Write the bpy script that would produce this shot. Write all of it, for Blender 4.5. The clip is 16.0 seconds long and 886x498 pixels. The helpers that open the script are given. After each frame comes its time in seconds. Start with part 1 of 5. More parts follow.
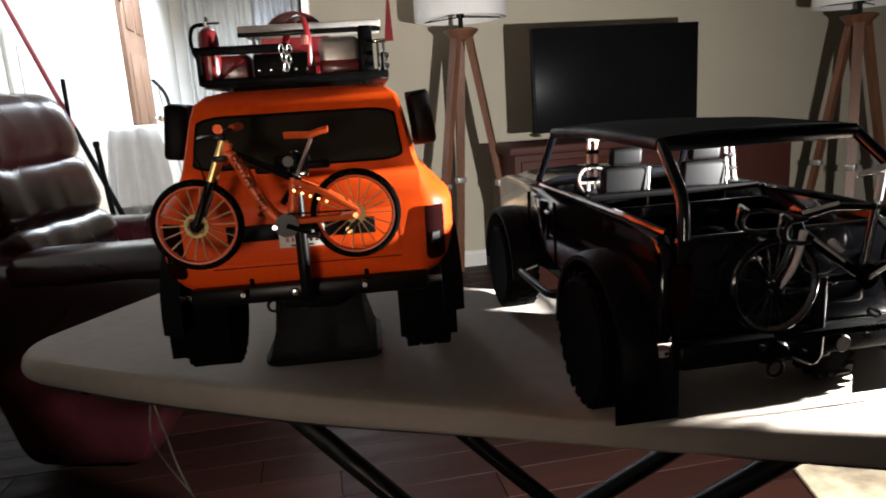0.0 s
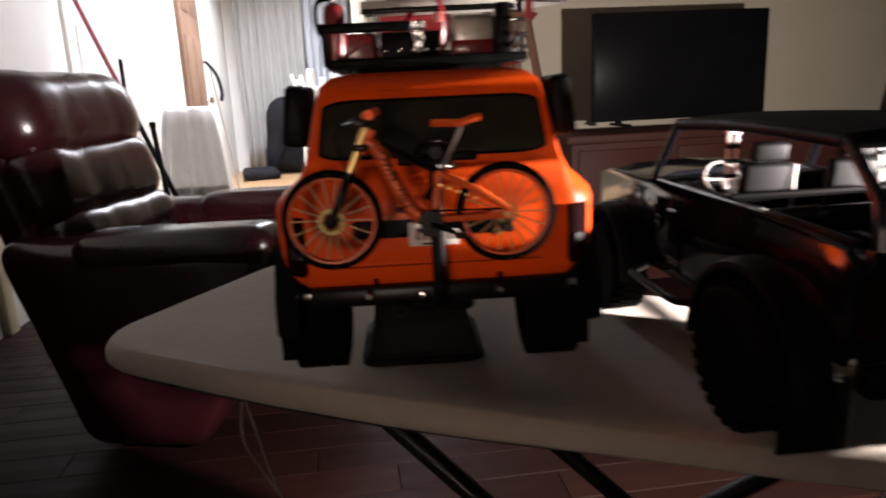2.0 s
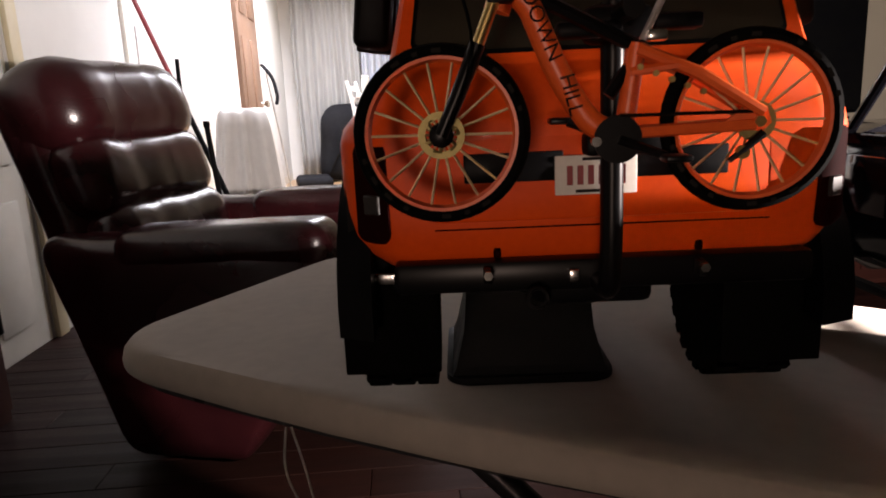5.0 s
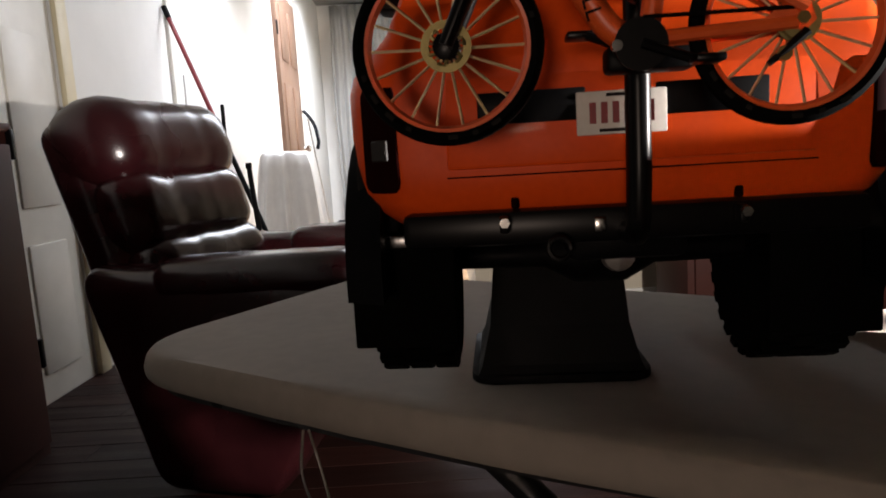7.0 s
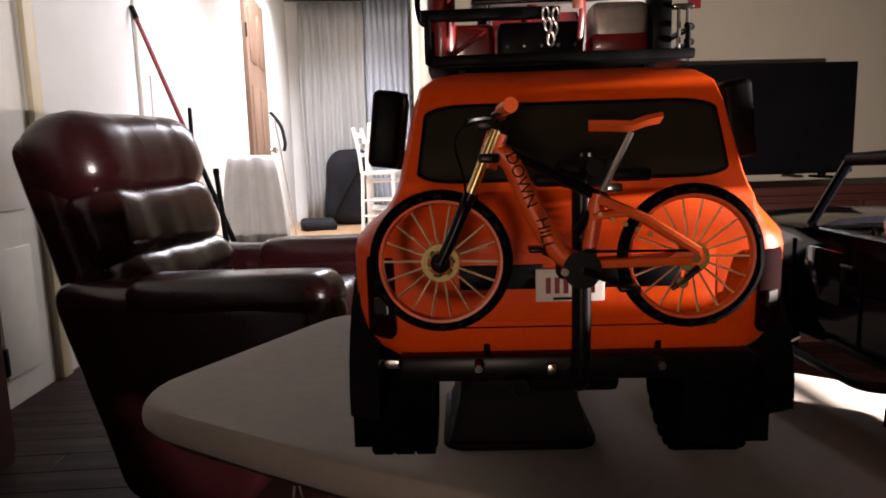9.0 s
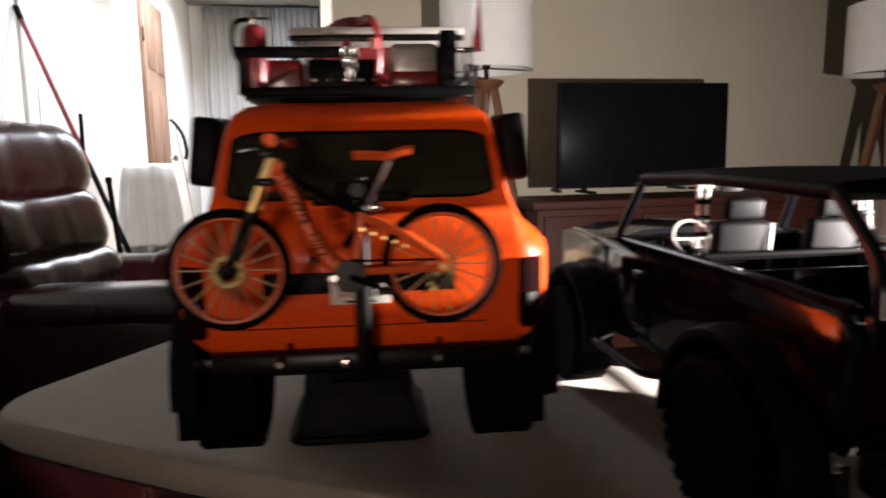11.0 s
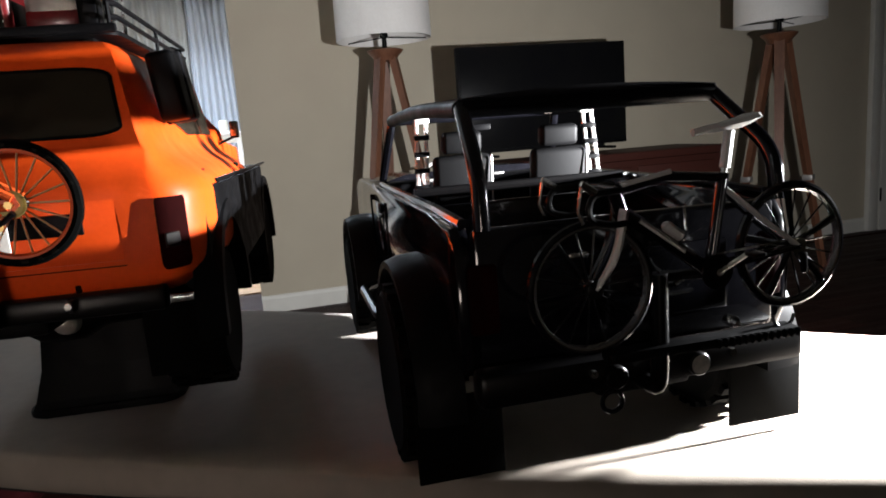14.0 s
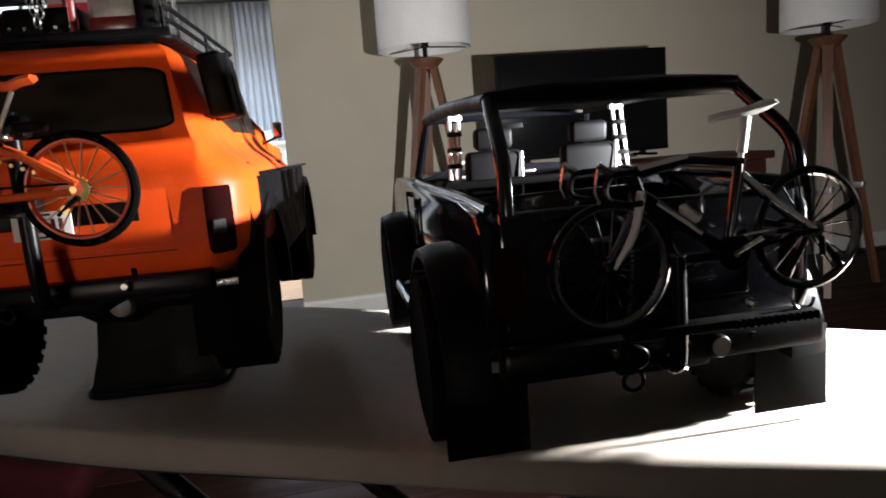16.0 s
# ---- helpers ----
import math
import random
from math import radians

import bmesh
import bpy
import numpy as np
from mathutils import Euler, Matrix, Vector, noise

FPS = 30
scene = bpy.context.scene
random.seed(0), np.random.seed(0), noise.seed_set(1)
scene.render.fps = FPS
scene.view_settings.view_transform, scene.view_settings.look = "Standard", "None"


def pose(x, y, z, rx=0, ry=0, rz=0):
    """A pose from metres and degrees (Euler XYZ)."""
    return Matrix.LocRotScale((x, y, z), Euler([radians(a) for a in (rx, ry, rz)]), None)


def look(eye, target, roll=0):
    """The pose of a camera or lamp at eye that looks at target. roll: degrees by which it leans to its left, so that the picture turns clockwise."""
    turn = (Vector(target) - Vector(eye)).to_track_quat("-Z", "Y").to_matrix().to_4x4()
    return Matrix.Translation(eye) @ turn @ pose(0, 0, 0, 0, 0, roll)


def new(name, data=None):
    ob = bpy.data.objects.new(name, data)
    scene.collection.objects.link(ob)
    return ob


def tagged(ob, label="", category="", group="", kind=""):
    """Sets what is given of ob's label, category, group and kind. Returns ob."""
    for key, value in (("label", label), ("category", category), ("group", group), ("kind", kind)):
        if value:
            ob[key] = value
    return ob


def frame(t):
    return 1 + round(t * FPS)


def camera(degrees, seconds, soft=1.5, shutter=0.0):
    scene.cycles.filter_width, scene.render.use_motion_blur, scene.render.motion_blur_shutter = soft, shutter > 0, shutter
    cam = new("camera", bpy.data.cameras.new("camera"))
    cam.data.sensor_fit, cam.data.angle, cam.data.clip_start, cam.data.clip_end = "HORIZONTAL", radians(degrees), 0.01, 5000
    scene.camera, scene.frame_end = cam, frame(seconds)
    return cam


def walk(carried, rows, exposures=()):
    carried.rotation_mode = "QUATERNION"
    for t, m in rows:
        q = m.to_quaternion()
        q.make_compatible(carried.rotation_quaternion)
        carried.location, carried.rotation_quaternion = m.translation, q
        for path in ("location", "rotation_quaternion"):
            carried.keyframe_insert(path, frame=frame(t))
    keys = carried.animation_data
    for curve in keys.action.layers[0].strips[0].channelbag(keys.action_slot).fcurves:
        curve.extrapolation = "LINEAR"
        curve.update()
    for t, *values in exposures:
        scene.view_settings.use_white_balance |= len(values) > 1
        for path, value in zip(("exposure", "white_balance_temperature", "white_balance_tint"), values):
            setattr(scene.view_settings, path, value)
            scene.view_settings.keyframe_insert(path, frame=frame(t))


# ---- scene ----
cam = camera(67.3, 16.0, soft=1.8, shutter=0.5)
PATH = [
    (0, (0.048, 0.005, 0.953), (0.408, 1.927, 0.529), -3.6),
    (0.5, (0.055, 0.005, 0.951), (0.459, 1.914, 0.513), -2.8),
    (1, (0.061, 0.004, 0.951), (0.441, 1.918, 0.511), -3.4),
    (1.5, (0.051, 0.013, 0.953), (0.43, 1.925, 0.502), -3.7),
    (2, (-0.02, 0.069, 0.957), (0.232, 2.0, 0.499), -2.7),
    (2.5, (-0.064, 0.172, 0.947), (0.111, 2.117, 0.516), -2.2),
    (3, (-0.06, 0.207, 0.948), (0.084, 2.167, 0.575), -1.9),
    (3.5, (-0.054, 0.227, 0.93), (0.07, 2.182, 0.525), -2.4),
    (4, (-0.053, 0.23, 0.922), (0.062, 2.185, 0.517), -3.0),
    (4.2, (-0.052, 0.231, 0.914), (0.065, 2.182, 0.491), -2.8),
    (6.3, (-0.047, 0.271, 0.848), (-0.02, 2.251, 0.569), -3.5),
    (6.5, (-0.041, 0.265, 0.84), (-0.043, 2.25, 0.596), -3.7),
    (7, (-0.04, 0.262, 0.844), (-0.043, 2.244, 0.575), -3.4),
    (7.5, (-0.047, 0.228, 0.896), (0.006, 2.206, 0.609), -2.7),
    (8, (-0.044, 0.21, 0.918), (0.027, 2.194, 0.681), -2.2),
    (8.2, (-0.045, 0.207, 0.925), (0.034, 2.190, 0.640), -1.9),
    (10.3, (-0.054, 0.176, 0.934), (0.18, 2.141, 0.64), -1.3),
    (10.5, (-0.046, 0.17, 0.936), (0.234, 2.125, 0.625), -0.6),
    (11, (0.013, 0.136, 0.936), (0.37, 2.085, 0.668), -1.1),
    (11.5, (0.138, 0.129, 0.926), (0.637, 2.044, 0.632), -1.1),
    (12, (0.181, 0.131, 0.927), (0.748, 2.023, 0.612), -2.4),
    (12.5, (0.192, 0.123, 0.909), (0.74, 2.016, 0.568), -2.7),
    (13, (0.197, 0.1, 0.896), (0.678, 2.013, 0.564), -3.6),
    (13.5, (0.197, 0.1, 0.897), (0.675, 2.009, 0.542), -4.3),
    (14, (0.197, 0.1, 0.9), (0.695, 2.006, 0.555), -4.4),
    (14.5, (0.2, 0.098, 0.896), (0.688, 2.007, 0.55), -4.3),
    (15, (0.211, 0.089, 0.884), (0.618, 2.022, 0.573), -5.1),
    (15.5, (0.2, 0.081, 0.891), (0.528, 2.03, 0.588), -5.8),
    (16, (0.198, 0.077, 0.888), (0.581, 2.016, 0.582), -4.7),
]
walk(cam, [(t, look(eye, target, roll)) for t, eye, target, roll in PATH],
     [(0, 0.05, 6200, 10), (1.5, 0.0, 6300, 12), (2, -0.22, 6700, 20), (2.5, -0.12, 6900, 24), (4.2, -0.1, 7000, 25), (6.3, -0.36, 6700, 18), (7, -0.40, 6600, 16), (8, -0.3, 6900, 23), (10.5, -0.22, 6900, 24),
      (11.2, -0.05, 6300, 14), (11.6, 0.05, 6000, 10), (12.5, -0.25, 5900, 10), (14.5, -0.38, 5900, 10), (16, -0.38, 5900, 10)])

# ---- world, lamps, exposure ----
world = bpy.data.worlds.new("world")
scene.world = world
world.use_nodes = True
world.node_tree.nodes["Background"].inputs[0].default_value = (0.6, 0.7, 1.0, 1)
world.node_tree.nodes["Background"].inputs[1].default_value = 0.003


def lamp(name, kind, matrix, watts, colour, **more):
    data = bpy.data.lights.new(name, kind)
    data.energy, data.color = watts, colour
    if kind == "AREA":
        data.shape, data.size, data.size_y = "RECTANGLE", more.get("sx", 0.5), more.get("sy", 0.5)
        data.spread = radians(more.get("spread", 180))
    if kind == "SPOT":
        data.spot_size, data.spot_blend = radians(more.get("cone", 60)), more.get("blend", 0.5)
    if kind in ("SPOT", "POINT"):
        data.shadow_soft_size = more.get("soft", 0.02)
    ob = new(name, data)
    ob.matrix_world = matrix
    return ob


# a small bright torch standing on the far end of the board, and the lit area at the back of the house
lamp("torch", "SPOT", look((0.86, 0.44, 0.875), (0.49, 1.29, 0.60)), 240, (1.0, 0.95, 0.88), cone=172, blend=0.8, soft=0.012)
lamp("back_room_light", "AREA", look((-0.75, 7.6, 2.95), (-0.75, 7.5, 0)), 165, (0.84, 0.92, 1.0), sx=1.2, sy=2.0, spread=130)
lamp("hall_light", "AREA", look((0.02, 5.0, 2.2), (-1.5, 3.5, 0.9)), 46, (0.84, 0.92, 1.0), sx=0.9, sy=1.1, spread=150)
lamp("hall_ceiling_light", "AREA", look((-0.75, 4.7, 2.95), (-0.95, 5.6, 0)), 88, (0.84, 0.92, 1.0), sx=0.7, sy=0.7, spread=94)
# unseen fill added low behind the viewer, narrowed onto the orange truck's rear
lamp("truck_fill", "AREA", look((-0.5, -1.35, 0.80), (0.06, 0.6, 0.94)), 0.25, (1.0, 0.80, 0.64), sx=0.3, sy=0.3, spread=28)

# ---- materials ----
def mat(name, colour, rough=0.5, metal=0.0, spec=0.5, dark=None, scale=40.0, amount=0.5, bump=0.0, bump_scale=200.0, coat=0.0, rvar=0.0, stretch=(1, 1, 1), alpha=1.0, trans=0.0, sheen=0.0, rand=0.0):
    m = bpy.data.materials.new(name)
    m.use_nodes = True
    nt = m.node_tree
    p = nt.nodes["Principled BSDF"]
    link = nt.links.new
    p.inputs["Base Color"].default_value = (*colour, 1)
    p.inputs["Roughness"].default_value = rough
    p.inputs["Metallic"].default_value = metal
    p.inputs["Specular IOR Level"].default_value = spec
    p.inputs["Coat Weight"].default_value = coat
    p.inputs["Coat Roughness"].default_value = 0.04
    p.inputs["Transmission Weight"].default_value = trans
    p.inputs["Alpha"].default_value = alpha
    p.inputs["Sheen Weight"].default_value = sheen
    tc = nt.nodes.new("ShaderNodeTexCoord")
    mp = nt.nodes.new("ShaderNodeMapping")
    mp.inputs["Scale"].default_value = stretch
    link(tc.outputs["Object"], mp.inputs["Vector"])
    if dark is not None:
        n1 = nt.nodes.new("ShaderNodeTexNoise")
        n1.inputs["Scale"].default_value, n1.inputs["Detail"].default_value = scale, 6
        n2 = nt.nodes.new("ShaderNodeTexNoise")
        n2.inputs["Scale"].default_value, n2.inputs["Detail"].default_value = scale * 0.13, 3
        for n in (n1, n2):
            link(mp.outputs[0], n.inputs["Vector"])
        add = nt.nodes.new("ShaderNodeMath")
        add.operation = "ADD"
        link(n1.outputs["Fac"], add.inputs[0])
        link(n2.outputs["Fac"], add.inputs[1])
        ramp = nt.nodes.new("ShaderNodeMapRange")
        ramp.inputs["From Min"].default_value, ramp.inputs["From Max"].default_value = 0.7, 1.3
        ramp.inputs["To Max"].default_value = amount * 2
        link(add.outputs[0], ramp.inputs["Value"])
        mix = nt.nodes.new("ShaderNodeMix")
        mix.data_type = "RGBA"
        mix.inputs["A"].default_value, mix.inputs["B"].default_value = (*colour, 1), (*dark, 1)
        link(ramp.outputs[0], mix.inputs["Factor"])
        last = mix.outputs["Result"]
        if rand:
            info = nt.nodes.new("ShaderNodeObjectInfo")
            rr = nt.nodes.new("ShaderNodeMapRange")
            rr.inputs["To Min"].default_value, rr.inputs["To Max"].default_value = 1 - rand, 1 + rand
            link(info.outputs["Random"], rr.inputs["Value"])
            hs = nt.nodes.new("ShaderNodeHueSaturation")
            link(rr.outputs[0], hs.inputs["Value"])
            link(last, hs.inputs["Color"])
            last = hs.outputs["Color"]
        link(last, p.inputs["Base Color"])
        if rvar:
            r2 = nt.nodes.new("ShaderNodeMapRange")
            r2.inputs["From Min"].default_value, r2.inputs["From Max"].default_value = 0.35, 0.65
            r2.inputs["To Min"].default_value, r2.inputs["To Max"].default_value = max(rough - rvar, 0.02), rough + rvar
            link(n2.outputs["Fac"], r2.inputs["Value"])
            link(r2.outputs[0], p.inputs["Roughness"])
    if bump:
        nb = nt.nodes.new("ShaderNodeTexNoise")
        nb.inputs["Scale"].default_value, nb.inputs["Detail"].default_value = bump_scale, 4
        link(mp.outputs[0], nb.inputs["Vector"])
        b = nt.nodes.new("ShaderNodeBump")
        b.inputs["Strength"].default_value, b.inputs["Distance"].default_value = bump, 0.3 / bump_scale
        link(nb.outputs["Fac"], b.inputs["Height"])
        link(b.outputs[0], p.inputs["Normal"])
    return m


ORANGE = mat("orange_paint", (0.86, 0.088, 0.006), 0.42, spec=0.16, dark=(0.78, 0.074, 0.005), scale=300, amount=0.5, coat=0.05, rvar=0.08, bump=0.03, bump_scale=900)
ORANGE_BIKE = mat("orange_bike_paint", (0.86, 0.13, 0.022), 0.4, dark=(0.72, 0.09, 0.015), scale=300, amount=0.4)
BLACK = mat("black_paint", (0.003, 0.003, 0.004), 0.11, spec=0.4, dark=(0.005, 0.005, 0.007), scale=150, amount=0.5, coat=0.3, rvar=0.04, bump=0.01, bump_scale=300)
PLASTIC = mat("black_plastic", (0.0022, 0.0022, 0.0026), 0.5, spec=0.07, dark=(0.004, 0.004, 0.0045), scale=400, amount=0.5, bump=0.1, bump_scale=1500, rvar=0.1)
RUBBER = mat("tyre_rubber", (0.002, 0.002, 0.002), 0.8, spec=0.04, dark=(0.003, 0.003, 0.0027), scale=200, amount=0.5, bump=0.2, bump_scale=1200)
SATIN = mat("black_satin_metal", (0.003, 0.003, 0.0035), 0.32, spec=0.16, dark=(0.005, 0.0045, 0.0045), scale=300, amount=0.5)
STEEL = mat("steel", (0.7, 0.69, 0.66), 0.22, metal=1.0, dark=(0.5, 0.49, 0.47), scale=300, amount=0.4, rvar=0.08)
GOLD = mat("gold_anodised_metal", (0.85, 0.62, 0.25), 0.28, metal=1.0, dark=(0.6, 0.42, 0.16), scale=300, amount=0.4)
DISCGOLD = mat("dull_gold_disc", (0.34, 0.27, 0.1), 0.5, metal=0.6, dark=(0.2, 0.16, 0.06), scale=300, amount=0.4)
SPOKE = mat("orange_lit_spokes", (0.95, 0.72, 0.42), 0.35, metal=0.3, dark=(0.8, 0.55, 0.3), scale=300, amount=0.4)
GLASS_DARK = mat("smoked_glass", (0.026, 0.021, 0.014), 0.12, dark=(0.02, 0.016, 0.011), scale=60, amount=0.5, rvar=0.05)
LENS = mat("dark_red_lens", (0.014, 0.0015, 0.0015), 0.8, spec=0.02, dark=(0.009, 0.001, 0.001), scale=200, amount=0.5)
LENS_DIM = mat("grey_lens", (0.03, 0.027, 0.025), 0.4, spec=0.15, dark=(0.02, 0.018, 0.018), scale=300, amount=0.5)
LENS_CLEAR = mat("clear_lens", (0.62, 0.59, 0.52), 0.2, dark=(0.35, 0.33, 0.3), scale=300, amount=0.5)
RED = mat("red_paint", (0.2, 0.01, 0.012), 0.35, dark=(0.13, 0.007, 0.009), scale=200, amount=0.5, coat=0.3)
RIMGREY = mat("grey_alloy_rim", (0.42, 0.42, 0.42), 0.26, metal=0.9, dark=(0.25, 0.25, 0.25), scale=200, amount=0.5)
SILVER = mat("silver_plastic", (0.55, 0.53, 0.5), 0.35, metal=0.6, dark=(0.4, 0.38, 0.36), scale=200, amount=0.5)
BOARDGREY = mat("pale_grey_board", (0.5, 0.48, 0.44), 0.5, dark=(0.4, 0.38, 0.35), scale=200, amount=0.5)
WHITE = mat("white_plastic", (0.82, 0.81, 0.8), 0.4, dark=(0.7, 0.69, 0.68), scale=200, amount=0.3)
SEATGREY = mat("grey_seat_vinyl", (0.006, 0.006, 0.0065), 0.55, spec=0.12, dark=(0.004, 0.004, 0.0045), scale=300, amount=0.5, bump=0.1, bump_scale=1500)
CLOTH = mat("beige_cotton_cover", (0.50, 0.43, 0.36), 0.92, spec=0.2, dark=(0.42, 0.36, 0.30), scale=60, amount=0.45, bump=0.35, bump_scale=900, sheen=0.2)
CORD = mat("white_cotton_cord", (0.75, 0.72, 0.66), 0.9, dark=(0.6, 0.57, 0.52), scale=900, amount=0.5, bump=0.4, bump_scale=2500)
LEG = mat("painted_steel_leg", (0.05, 0.048, 0.05), 0.35, metal=0.3, dark=(0.03, 0.03, 0.03), scale=60, amount=0.5, rvar=0.1)
LEATHER = mat("oxblood_leather", (0.042, 0.008, 0.0095), 0.25, spec=0.6, dark=(0.025, 0.005, 0.0065), scale=14, amount=0.5, bump=0.15, bump_scale=160, rvar=0.08)
WALLPAINT = mat("beige_wall_paint", (0.54, 0.48, 0.37), 0.8, dark=(0.50, 0.44, 0.34), scale=5, amount=0.5, bump=0.15, bump_scale=120)
# for unseen walls: darker than the beige paint to cut bounced torch light
WALLDIM = mat("taupe_bounce_cut", (0.2, 0.17, 0.13), 0.85, dark=(0.17, 0.145, 0.11), scale=5, amount=0.5, bump=0.1, bump_scale=120)
WALLWHITE = mat("white_wall_paint", (0.8, 0.8, 0.78), 0.7, dark=(0.74, 0.74, 0.72), scale=5, amount=0.5, bump=0.1, bump_scale=120)
TRIM = mat("white_trim_paint", (0.78, 0.76, 0.7), 0.45, dark=(0.7, 0.68, 0.62), scale=12, amount=0.5, bump=0.05, bump_scale=80)
CREAM = mat("cream_casing_paint", (0.7, 0.62, 0.42), 0.5, dark=(0.62, 0.54, 0.36), scale=12, amount=0.5)
# ceiling colour lowered to dark grey so that less light bounces off it
CEIL = mat("dimmed_ceiling_paint", (0.26, 0.25, 0.24), 0.9, dark=(0.22, 0.215, 0.205), scale=6, amount=0.5, bump=0.3, bump_scale=90)
PLANK = mat("dark_cherry_floor", (0.024, 0.008, 0.0055), 0.55, spec=0.12, dark=(0.015, 0.0055, 0.0045), scale=9, amount=0.5, stretch=(1, 14, 14), bump=0.12, bump_scale=24, rvar=0.08, rand=0.3)
PLANKGAP = mat("floor_underlay", (0.02, 0.01, 0.008), 0.8, dark=(0.03, 0.015, 0.01), scale=30)
PALEWOOD = mat("pale_oak_floor", (0.45, 0.29, 0.15), 0.35, dark=(0.34, 0.2, 0.1), scale=9, amount=0.5, stretch=(1, 14, 14), rand=0.15)
WALNUT = mat("walnut_wood", (0.2, 0.085, 0.045), 0.45, dark=(0.11, 0.045, 0.024), scale=18, amount=0.5, stretch=(8, 8, 1), bump=0.1, bump_scale=60)
CHERRY = mat("cherry_console_wood", (0.06, 0.018, 0.013), 0.55, spec=0.15, dark=(0.05, 0.017, 0.013), scale=12, amount=0.5, stretch=(1, 8, 8))
DOORWOOD = mat("brown_door_wood", (0.24, 0.14, 0.09), 0.5, dark=(0.17, 0.09, 0.055), scale=14, amount=0.5, stretch=(8, 8, 1))
SHADE = mat("white_linen_shade", (0.86, 0.83, 0.8), 0.9, dark=(0.78, 0.75, 0.72), scale=90, amount=0.4, bump=0.2, bump_scale=700, sheen=0.2)
SCREEN = mat("tv_screen", (0.004, 0.004, 0.005), 0.3, spec=0.05, dark=(0.006, 0.006, 0.006), scale=30)
CURTAIN = mat("grey_curtain_cloth", (0.42, 0.42, 0.41), 0.9, dark=(0.34, 0.34, 0.33), scale=30, amount=0.5, bump=0.2, bump_scale=500, stretch=(1, 1, 0.1))
CURTAIN_PALE = mat("pale_blue_curtain_cloth", (0.5, 0.53, 0.585), 0.9, dark=(0.42, 0.45, 0.5), scale=30, amount=0.5, bump=0.2, bump_scale=500, stretch=(1, 1, 0.1))
WHITECLOTH = mat("white_cloth", (0.82, 0.81, 0.79), 0.9, dark=(0.72, 0.71, 0.69), scale=20, amount=0.5, bump=0.2, bump_scale=300)
BAG = mat("black_fabric", (0.007, 0.007, 0.009), 0.9, spec=0.15, dark=(0.015, 0.015, 0.017), scale=60, amount=0.5, bump=0.3, bump_scale=400)
CARPET = mat("patterned_rug_wool", (0.5, 0.42, 0.29), 0.95, dark=(0.2, 0.16, 0.11), scale=26, amount=0.55, bump=0.5, bump_scale=500)
REDPOLE = mat("red_pole_paint", (0.3, 0.02, 0.025), 0.35, dark=(0.2, 0.012, 0.015), scale=60, amount=0.5)
PAPER = mat("white_tag", (0.75, 0.72, 0.66), 0.7, dark=(0.65, 0.62, 0.56), scale=300)
MARKGREY = mat("grey_tyre_print", (0.016, 0.014, 0.012), 0.8, spec=0.1, dark=(0.01, 0.009, 0.008), scale=900, amount=0.5)
GREYMARK = mat("dark_lettering", (0.012, 0.008, 0.008), 0.9, spec=0.05, dark=(0.018, 0.012, 0.012), scale=300)

# ---- modelling helpers ----
def thing(name, m, label, category, group="", kind=""):
    ob = new(name)
    ob.empty_display_size = 0.02
    ob.matrix_world = m
    return tagged(ob, label, category, group, kind)


def part(name, bm, material, parent=None, label="", smooth=True):
    bmesh.ops.recalc_face_normals(bm, faces=bm.faces)
    me = bpy.data.meshes.new(name)
    bm.to_mesh(me)
    bm.free()
    me.materials.append(material)
    if smooth:
        for p in me.polygons:
            p.use_smooth = True
        me.set_sharp_from_angle(angle=radians(38))
    ob = new(name, me)
    ob.parent = parent
    if label:
        ob["label"] = label
    return ob


def again(ob, m, parent=None):
    """The same mesh as another part, placed at m."""
    o = new(ob.name.split(".")[0], ob.data)
    o.parent = parent if parent is not None else ob.parent
    o.matrix_local = m
    return o


def box(cx, cy, cz, sx, sy, sz, bevel=0.0, seg=2, turn=None, bm=None, taper=1.0):
    bm = bm or bmesh.new()
    made = bmesh.ops.create_cube(bm, size=1)["verts"]
    for v in made:
        k = taper if v.co.z > 0 else 1.0
        v.co = Vector((v.co.x * sx * k, v.co.y * sy * k, v.co.z * sz))
    if bevel:
        edges = list({e for v in made for e in v.link_edges})
        got = bmesh.ops.bevel(bm, geom=edges, offset=min(bevel, sx / 2.1, sy / 2.1, sz / 2.1), segments=seg, profile=0.5, affect="EDGES")
        made = list({v for f in got["faces"] for v in f.verts} | {v for v in made if v.is_valid})
    for v in made:
        if turn:
            v.co = turn @ v.co
        v.co += Vector((cx, cy, cz))
    return bm


def tube(points, r, n=8, bm=None, closed=False, flat=1.0, caps=True):
    """A round bar along points; r a number or one for each point."""
    bm = bm or bmesh.new()
    pts = [Vector(p) for p in points]
    radii = r if isinstance(r, (list, tuple)) else [r] * len(pts)
    rings, up = [], None
    for i, p in enumerate(pts):
        a = pts[i - 1] if (i or closed) else p
        b = pts[(i + 1) % len(pts)] if (i < len(pts) - 1 or closed) else p
        d = (b - a).normalized()
        if up is None:
            up = d.orthogonal().normalized()
        up = (up - d * up.dot(d)).normalized()
        side = d.cross(up)
        rings.append([bm.verts.new(p + radii[i] * (math.cos(k * math.tau / n) * up + flat * math.sin(k * math.tau / n) * side)) for k in range(n)])
    for i in range(len(rings) - (0 if closed else 1)):
        a, b = rings[i], rings[(i + 1) % len(rings)]
        for k in range(n):
            bm.faces.new((a[k], a[(k + 1) % n], b[(k + 1) % n], b[k]))
    if caps and not closed:
        bm.faces.new(rings[0])
        bm.faces.new(rings[-1])
    return bm


